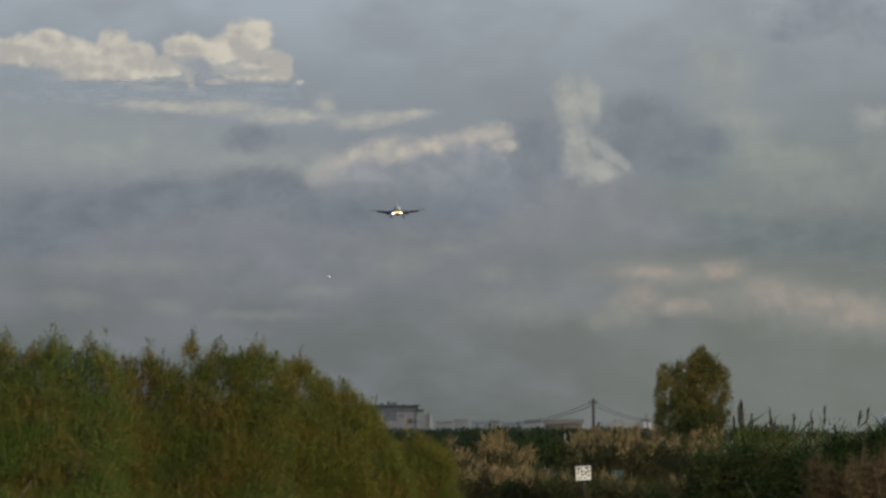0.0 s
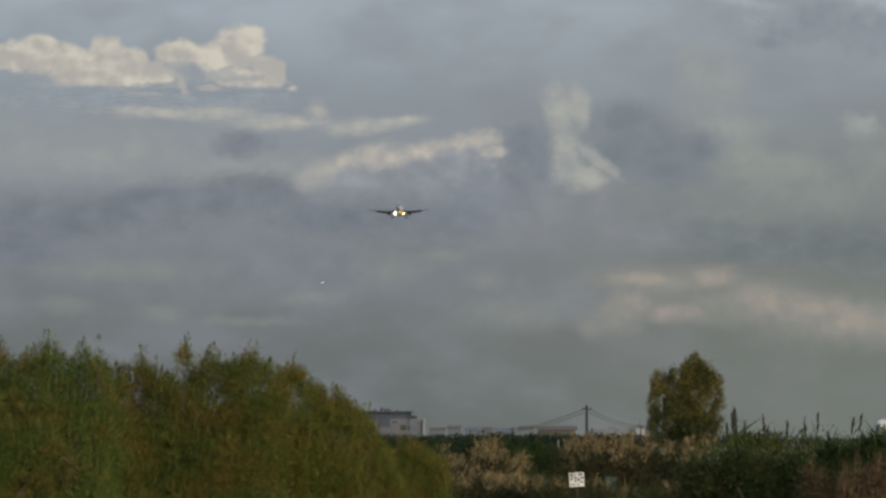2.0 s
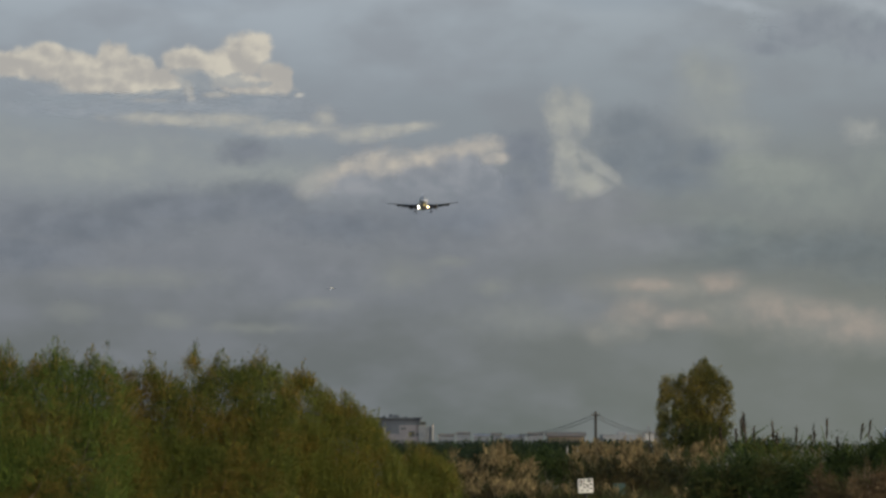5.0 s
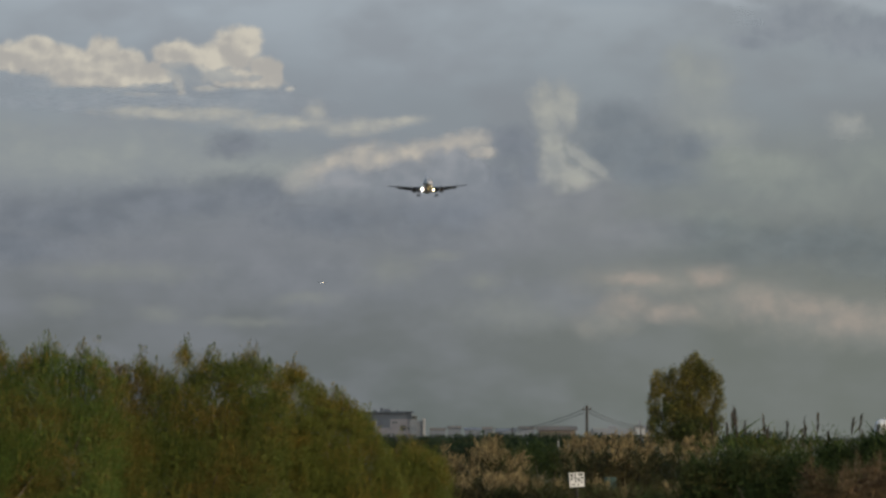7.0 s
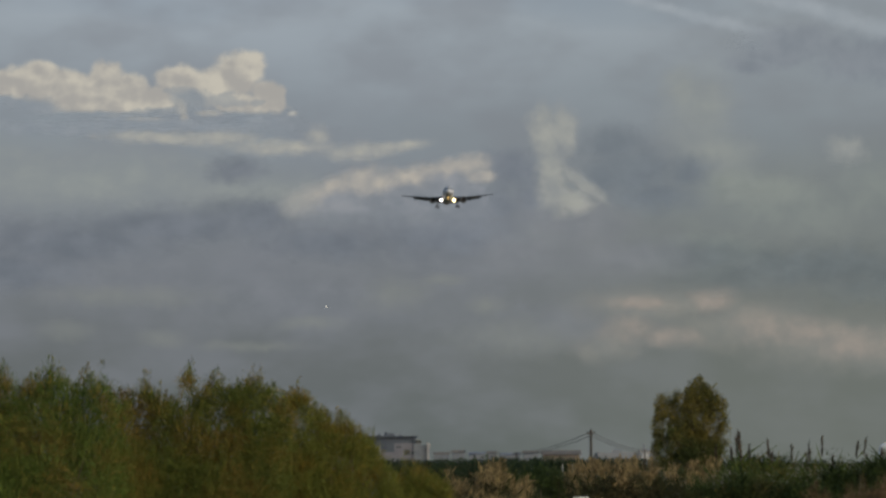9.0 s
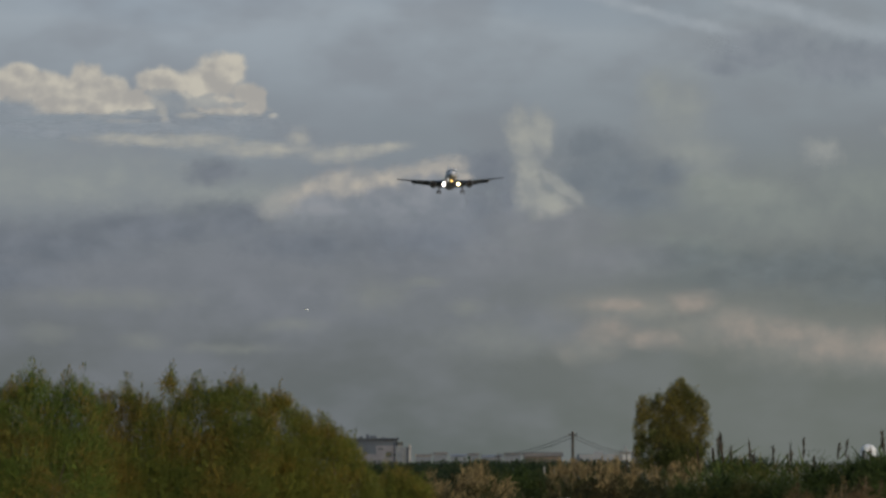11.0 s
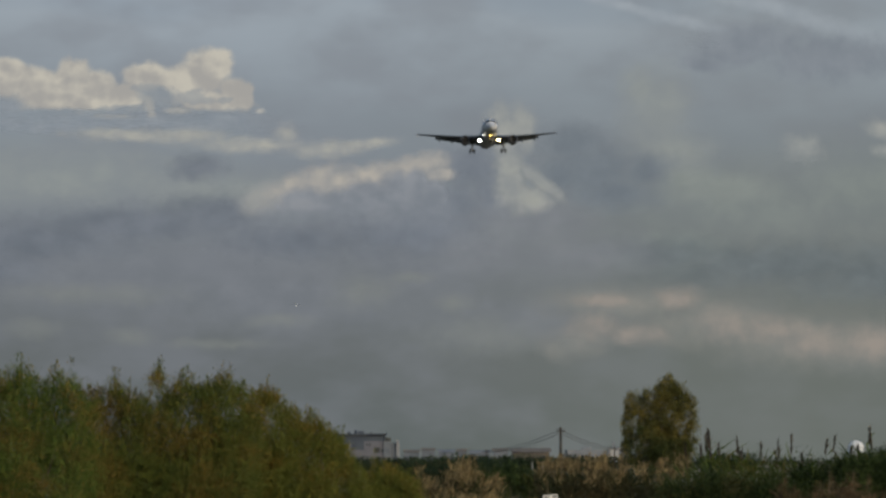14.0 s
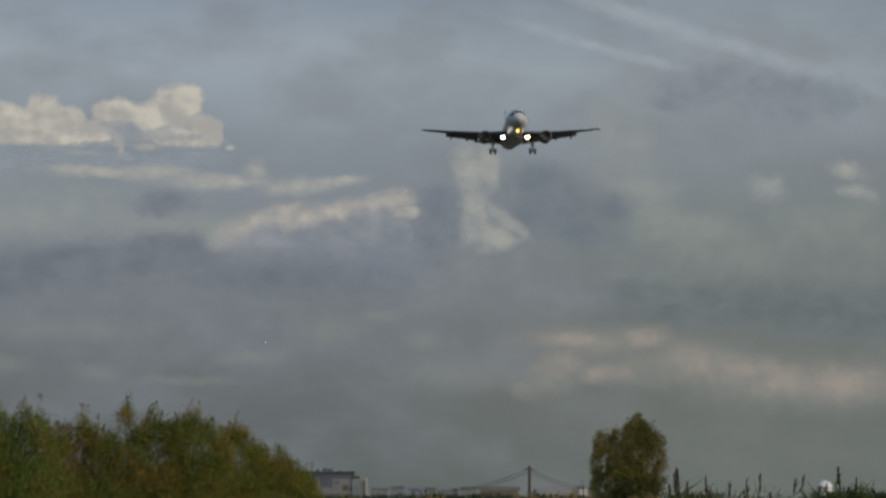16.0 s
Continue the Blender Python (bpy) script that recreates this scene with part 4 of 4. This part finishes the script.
def white_dome():
    p = sight(9.33, 0.40, 700)
    r = 2.1
    ob = empty("white_dome", pose(p.x, 700, 0), "white dome on a round drum above the thicket", "dome")
    h = p.z - r
    part("drum", loft([circle_z(0, 0, z, r, 28) for z in (-0.1, h)]), WHITE_SHEET, ob, "", True)
    part("dome", loft([circle_z(0, 0, h + r * math.sin(a), r * math.cos(a) + 0.02, 28) for a in (0, 0.3, 0.6, 0.9, 1.2, 1.45)]), WHITE_SHEET, ob, "", True)


def circle_z(x, y, z, r, n):
    return [(x + r * math.cos(2 * math.pi * i / n), y + r * math.sin(2 * math.pi * i / n), z) for i in range(n)]


white_dome()


def utility_pole(b, e, d, girth, label):
    p = sight(b, e, d)
    ob = empty("utility_pole", pose(p.x, d, 0), label, "pole", "line poles")
    part("post", rod((0, 0, -0.2), (0, 0, p.z), girth, girth * 0.8, 12), WOOD, ob, "", True)
    part("crossarm", box(-0.55, 0.55, -0.08, 0.08, p.z - 0.55, p.z - 0.42, 0.02), WOOD, ob)
    for x in (-0.45, 0.45):
        part("insulator", rod((x, 0, p.z - 0.42), (x, 0, p.z - 0.2), 0.06, 0.04), WIRE, ob)
    return p


def cable(a, b, sag, girth):
    """A slack wire between two points."""
    a, b = Vector(a), Vector(b)
    pts = [a.lerp(b, k / 24) - Vector((0, 0, sag * 4 * (k / 24) * (1 - k / 24))) for k in range(25)]
    rings = [[p + Vector((0, girth * math.cos(q), girth * math.sin(q))) for q in (0, 2.1, 4.2)] for p in pts]
    me = bpy.data.meshes.new("overhead_cable")
    bm = loft(rings)
    bm.to_mesh(me)
    bm.free()
    me.materials.append(WIRE)
    tagged(new("overhead_cable", me), "slack black overhead cable between poles", "cable", "overhead cables")


top = utility_pole(3.17, 0.69, 340, 0.19, "dark wooden utility pole carrying slack cables")
left = utility_pole(1.60, 0.23, 470, 0.12, "thin distant wooden pole")
right = utility_pole(4.30, 0.28, 430, 0.12, "thin distant wooden pole near the poplar")
for dz in (0.3, 0.75):
    cable(top - Vector((0, 0, dz)), left - Vector((0, 0, dz * 0.7)), 0.55, 0.05)
    cable(top - Vector((0, 0, dz)), right - Vector((0, 0, dz * 0.7)), 0.45, 0.05)
for b, d in ((1.92, 240), (2.57, 250), (2.78, 245)):
    p = sight(b, -0.02, d)
    part("post", rod((0, 0, 0), (0, 0, 1.5), 0.06, 0.05, 8), PLASTER, empty("fence_post", pose(p.x, d, 0), "pale concrete fence post in the field", "fence post", "fence posts"))


def signboard():
    p = sight(3.00, -0.87, 53.5)
    ob = empty("signboard", pose(p.x, 53.5, 0, 0, -3, 8), "white notice board with black unreadable lettering on a post", "sign")
    w, h, z = 0.148, 0.138, p.z
    part("post", rod((0, 0.03, -0.1), (0, 0.03, z), 0.02), WOOD, ob)
    part("board", box(-w, w, -0.01, 0.01, z - h, z + h, 0.004), WHITE_PAINT, ob)
    for x0, x1, zz, t in ((-0.135, -0.075, 0.10, 0.06), (-0.05, -0.01, 0.115, 0.035), (0.04, 0.135, 0.11, 0.045), (-0.13, -0.09, 0.02, 0.05), (-0.06, 0.0, 0.045, 0.04), (0.02, 0.07, 0.0, 0.06), (0.09, 0.14, 0.035, 0.05), (-0.05, 0.0, -0.03, 0.04), (0.08, 0.14, -0.06, 0.03), (-0.13, -0.04, -0.10, 0.022), (0.0, 0.06, -0.105, 0.025)):
        part("lettering", box(x0 * 0.9, x1 * 0.9, -0.016, -0.0125, z + zz * 0.9 - t / 2, z + zz * 0.9 + t / 2), BLACK_PAINT, ob)


signboard()
p = sight(3.66, -0.95, 59)
ob = empty("green_board", pose(p.x, 59, 0, 0, 0, -6), "faded green board on a post among reeds", "sign")
part("post", rod((0, 0.03, -0.1), (0, 0.03, p.z), 0.02), WOOD, ob)
part("board", box(-0.13, 0.13, -0.01, 0.01, p.z - 0.14, p.z + 0.14, 0.004), TEAL_PAINT, ob)


# ---- the airliner ----
WHITE_SKIN = surface("white_fuselage_paint", (0.32, 0.345, 0.40), (0.38, 0.405, 0.46), 0.4, scale=0.4, grain=6, relief=0.0)
GREY_SKIN = surface("grey_wing_paint", (0.070, 0.088, 0.122), (0.105, 0.125, 0.168), 0.5, scale=0.4, grain=6, relief=0.0)
COWL = surface("nacelle_paint", (0.036, 0.043, 0.060), (0.058, 0.066, 0.086), 0.45, scale=0.6, grain=8, relief=0.0)
FAN = surface("fan_blades", (0.006, 0.006, 0.008), (0.014, 0.014, 0.017), 0.6, 0.0, relief=0.0)
TYRE = surface("tyre_rubber", (0.015, 0.015, 0.016), (0.03, 0.03, 0.03), 0.85, relief=0.0)
STEEL = surface("gear_steel", (0.10, 0.10, 0.105), (0.18, 0.18, 0.19), 0.45, 0.6, relief=0.0)
PANE = surface("cockpit_glass", (0.012, 0.014, 0.017), (0.02, 0.022, 0.026), 0.08, relief=0.0)
LAMP_WHITE = glow("landing_lamp", (1.0, 0.93, 0.82, 1), 42.0)
LAMP_WARM = glow("landing_lamp_warm", (1.0, 0.76, 0.36, 1), 24.0)
LAMP_AMBER = glow("nose_lamp", (1.0, 0.60, 0.16, 1), 9.0)


def circle(cx, y, cz, rx, rz, n=32):
    return [(cx + rx * math.cos(2 * math.pi * i / n), y, cz + rz * math.sin(2 * math.pi * i / n)) for i in range(n)]


def wing_ring(x, y, z, chord, thick, drop=0.0, twist=0.0):
    """An aerofoil section at span x with its leading edge at y (aft is +y)."""
    out = []
    for s, t in ((0, 0), (0.02, 0.45), (0.1, 0.85), (0.3, 1.0), (0.6, 0.7), (0.85, 0.3), (1, 0.03), (1, -0.03), (0.85, -0.12), (0.6, -0.3), (0.3, -0.5), (0.1, -0.45), (0.02, -0.25)):
        zz = z + t * thick * 0.55 - drop * max(0, s - 0.65) / 0.35 - twist * s * chord
        out.append((x, y + s * chord, zz))
    return out


def airliner():
    """A twin-jet on approach: nose towards -y, wings along x, gear and flaps down."""
    ob = empty("airliner", Matrix.Identity(4), "white twin-jet airliner on final approach, gear down and lights on", "airplane")
    secs = [(-17.6, -0.62, 0.05, 0.05), (-17.45, -0.60, 0.32, 0.30), (-17.1, -0.55, 0.62, 0.58), (-16.5, -0.45, 0.98, 0.92), (-15.7, -0.30, 1.32, 1.30),
            (-14.8, -0.14, 1.62, 1.66), (-13.6, -0.03, 1.85, 1.92), (-12.2, 0.0, 1.965, 2.05), (-8, 0, 1.975, 2.07), (0, 0, 1.975, 2.07), (6.5, 0, 1.975, 2.07),
            (10, 0.18, 1.84, 1.88), (13, 0.5, 1.5, 1.5), (16, 0.85, 1.02, 1.05), (18.5, 1.1, 0.55, 0.6), (19.9, 1.25, 0.16, 0.2)]
    body = part("fuselage", loft([circle(0, y, z, a, b) for y, z, a, b in secs]), WHITE_SKIN, ob, "white painted fuselage", True)
    belly = part("belly_fairing", loft([circle(0, y, -1.25, a, b, 20) for y, a, b in ((-5.5, 0.2, 0.2), (-4.2, 1.5, 0.75), (-2, 2.15, 1.18), (2.5, 2.15, 1.2), (5, 1.4, 0.8), (6.6, 0.2, 0.2))]), WHITE_SKIN, ob, "", True)
    # cockpit windows: six panes round the brow, a little proud of the skin
    def skin(y, a):
        for (y0, z0, a0, b0), (y1, z1, a1, b1) in zip(secs, secs[1:]):
            if y0 <= y <= y1:
                k = (y - y0) / (y1 - y0)
                return Vector(((a0 + (a1 - a0) * k + 0.012) * math.cos(a), y, z0 + (z1 - z0) * k + (b0 + (b1 - b0) * k + 0.012) * math.sin(a)))
    for s in (1, -1):
        for lo, hi in ((86, 62), (60, 38), (36, 20)):
            rows = []
            for y, rise in ((-16.25, 0), (-15.8, 0), (-15.3, 0)):
                shift = (90 - (lo + hi) / 2) * 0.006
                rows.append([skin(y + shift, radians(90 - s * (90 - (lo + (hi - lo) * k / 4)))) for k in range(5)])
            part("cockpit_window", loft(rows, (False, False), False), PANE, body)
    for s in (1, -1):
        rings = [wing_ring(s * x, y, z, c, t) for x, y, z, c, t in ((1.6, -5.6, -1.15, 7.2, 1.0), (6.4, -2.9, -0.60, 4.7, 0.58), (11.5, 0.0, 0.20, 3.0, 0.36), (16.6, 2.75, 1.06, 1.6, 0.19), (17.05, 3.1, 1.14, 1.15, 0.1))]
        wing = part("wing", loft(rings), GREY_SKIN, ob, "grey swept wing with drooped flaps", True)
        for x0, y0, z0, c0, x1, y1, z1, c1 in ((2.0, 0.75, -1.05, 1.7, 6.1, 1.15, -0.58, 1.3), (6.5, 1.2, -0.55, 1.3, 12.6, 2.6, 0.34, 0.95)):
            part("flap", loft([wing_ring(s * x0, y0, z0, c0, 0.2, 0, 0.55), wing_ring(s * x1, y1, z1, c1, 0.15, 0, 0.55)]), GREY_SKIN, wing, "", True)
        part("slat", loft([wing_ring(s * 2.6, -5.35, -1.25, 0.75, 0.2, 0, 0.25), wing_ring(s * 16.2, 2.25, 0.95, 0.35, 0.1, 0, 0.25)]), GREY_SKIN, wing, "", True)
        for x, y, z in ((4.2, -0.6, -1.25), (8.6, 0.6, -0.55), (11.6, 1.5, -0.02)):
            rings = [circle(s * x, y + q * 3.6, z - 0.12 - q * 0.35, r, r * 1.25, 10) for q, r in ((0, 0.04), (0.2, 0.16), (0.55, 0.2), (0.85, 0.13), (1, 0.03))]
            part("flap_track_fairing", loft(rings), GREY_SKIN, wing, "", True)
        part("wingtip_fence", loft([[(s * 17.05, 3.3, 0.75), (s * 17.12, 3.3, 0.75), (s * 17.12, 4.4, 0.8), (s * 17.05, 4.4, 0.8)], [(s * 17.05, 3.1, 1.2), (s * 17.15, 3.1, 1.2), (s * 17.15, 4.3, 1.2), (s * 17.05, 4.3, 1.2)],
                                    [(s * 17.05, 4.1, 1.7), (s * 17.1, 4.1, 1.7), (s * 17.1, 4.7, 1.75), (s * 17.05, 4.7, 1.75)]]), WHITE_SKIN, wing)
        # engine: a hollow nacelle with lip, fan, spinner and pylon
        ex, ez = s * 5.75, -2.12
        outer = [(-8.0, 0.92), (-7.8, 1.04), (-7.2, 1.14), (-6.2, 1.18), (-5.0, 1.1), (-4.0, 0.88), (-3.4, 0.7)]
        engine = part("engine", loft([circle(ex, y, ez, r, r) for y, r in outer], (False, True)), COWL, ob, "dark grey jet engine under the wing", True)
        part("intake_lip", loft([circle(ex, y, ez, r, r) for y, r in ((-7.78, 1.046), (-8.0, 0.94), (-8.06, 0.89), (-8.0, 0.84), (-7.7, 0.82))], (False, False)), COWL, engine, "", True)
        part("intake_duct", loft([circle(ex, y, ez, r, r) for y, r in ((-7.7, 0.82), (-7.1, 0.86))], (False, False)), FAN, engine, "", True)
        part("fan", loft([circle(ex, y, ez, r, r) for y, r in ((-7.1, 0.86), (-7.08, 0.3))], (False, True)), FAN, engine)
        part("spinner", loft([circle(ex, y, ez, r, r, 16) for y, r in ((-7.55, 0.02), (-7.35, 0.14), (-7.09, 0.28))]), FAN, engine, "", True)
        part("pylon", loft([[(ex - 0.2, y0, ez + 0.6), (ex + 0.2, y0, ez + 0.6), (ex + 0.2, y1, ez + h), (ex - 0.2, y1, ez + h)] for y0, y1, h in ((-6.6, -5.9, 1.22), (-1.5, -1.0, 1.1))]), COWL, engine)
        # main gear
        gx = s * 3.8
        gear = part("main_gear", joined(rod((gx, 0, -1.2), (gx, 0.05, -3.75), 0.16, 0.12), rod((gx - 0.62, 0.05, -3.75), (gx + 0.62, 0.05, -3.75), 0.09),
                                        rod((gx, 0, -2.7), (gx - s * 1.4, 0.0, -1.3), 0.08), rod((gx, -0.05, -2.6), (gx, -0.4, -3.5), 0.04)), STEEL, ob)
        for q in (-0.46, 0.46):
            wheel = part("wheel", loft([[(gx + q + a, 0.05 + r * math.cos(2 * math.pi * i / 20), -3.75 + r * math.sin(2 * math.pi * i / 20)) for i in range(20)] for a, r in ((-0.21, 0.38), (-0.19, 0.52), (-0.1, 0.585), (0.1, 0.585), (0.19, 0.52), (0.21, 0.38))]), TYRE, gear, "black tyre", True)
        part("gear_door", box(gx + s * 0.22 - 0.03, gx + s * 0.22 + 0.03, -0.55, 0.6, -2.9, -1.35, 0.02), WHITE_SKIN, gear)
        # wing-root landing lamp
        lx = s * 2.3
        light = part("landing_light", loft([circle(lx, y, -2.15, r, r, 20) for y, r in ((-6.02, 0.1), (-6.0, 0.34), (-5.98, 0.34))]), LAMP_WHITE if s < 0 else LAMP_WARM, ob, "glowing landing light")
        # added sleeve that keeps the lamp's spill off the fuselage
        part("spill_sleeve", loft([circle(lx, y, -2.15, r, r, 20) for y, r in ((-5.99, 0.35), (-6.6, 0.37), (-6.6, 0.40), (-5.4, 0.36), (-5.1, 0.12))], (False, True)), GREY_SKIN, light, "", True)
        # tailplane
        rings = [wing_ring(s * x, y, z, c, t) for x, y, z, c, t in ((0.5, 14.6, 0.95, 4.0, 0.4), (6.2, 18.3, 1.55, 1.5, 0.14))]
        part("tailplane", loft(rings), GREY_SKIN, ob, "", True)
    fin = [[(q[2] * 1.0, q[1], h) for q in wing_ring(0, y, 0, c, t)] for h, y, c, t in ((1.6, 12.2, 6.0, 0.55), (7.6, 17.2, 2.3, 0.2))]
    part("tail_fin", loft(fin), WHITE_SKIN, ob, "", True)
    ng = part("nose_gear", joined(rod((0, -12.6, -1.6), (0, -12.75, -3.45), 0.1, 0.08), rod((-0.32, -12.75, -3.5), (0.32, -12.75, -3.5), 0.06), rod((0, -12.7, -2.9), (0, -11.5, -1.8), 0.05)), STEEL, ob)
    for q in (-0.25, 0.25):
        part("wheel", loft([[(q + a, -12.75 + r * math.cos(2 * math.pi * i / 18), -3.5 + r * math.sin(2 * math.pi * i / 18)) for i in range(18)] for a, r in ((-0.11, 0.2), (-0.1, 0.34), (-0.05, 0.38), (0.05, 0.38), (0.1, 0.34), (0.11, 0.2))]), TYRE, ng, "black tyre", True)
    part("nose_light", loft([circle(0, y, -2.15, r, r, 16) for y, r in ((-13.0, 0.04), (-12.95, 0.15), (-12.85, 0.17), (-12.7, 0.08))]), LAMP_AMBER, ng, "amber glowing taxi light", True)
    for s in (1, -1):
        part("gear_door", box(s * 0.42 - 0.02, s * 0.42 + 0.02, -13.6, -12.0, -2.75, -1.85, 0.015), COWL, ng)
    return ob


AIRLINER = airliner()


def far_aircraft():
    """The next arrival, a speck of light low in the distance."""
    p = sight(-2.41, 3.28, 4200)
    ob = empty("distant_aircraft", pose(*p), "tiny distant aircraft with a white landing light", "airplane")
    part("fuselage", loft([circle(0, y, 0, r, r, 12) for y, r in ((-6, 0.2), (-5, 0.8), (4, 0.8), (7, 0.2))]), WHITE_SKIN, ob, "", True)
    part("wing", loft([wing_ring(x, abs(x) * 0.3 - 2, 0.05 * abs(x), 2.4 - abs(x) * 0.15, 0.3) for x in (-8, 0, 8)]), GREY_SKIN, ob)
    part("landing_light", loft([circle(0, y, -0.7, r, r, 12) for y, r in ((-6.4, 0.1), (-6.3, 0.8), (-5.9, 0.5))]), glow("far_lamp", (1, 0.97, 0.92, 1), 0.45), ob)


far_aircraft()


def motions():
    # the airliner comes down its glide path at 70 m/s, a little nose-up
    rows = []
    for k in range(17):
        p = Vector((-27.66 + k * (3.5571 + k * (-0.02130 + k * 0.000391)), 1636 - 70.5 * k, 133.64 + k * (-4.0114 + k * (0.03416 + k * -0.002074))))
        turn = pose(0, 0, 0, 0, 0, 1.3) @ pose(0, 0, 0, -2.6, 0, 0) @ pose(0, 0, 0, 0, -0.9, 0)
        m = Matrix.Translation(p) @ turn @ Matrix.Translation((0, 6.0, 2.15))
        rows.append((k, m))
    walk(AIRLINER, rows)
    for ob, drift in DRIFT:
        if drift:
            walk(ob, [(0, pose(*EYE)), (16, pose(*EYE, 0, 0, drift))])


motions()
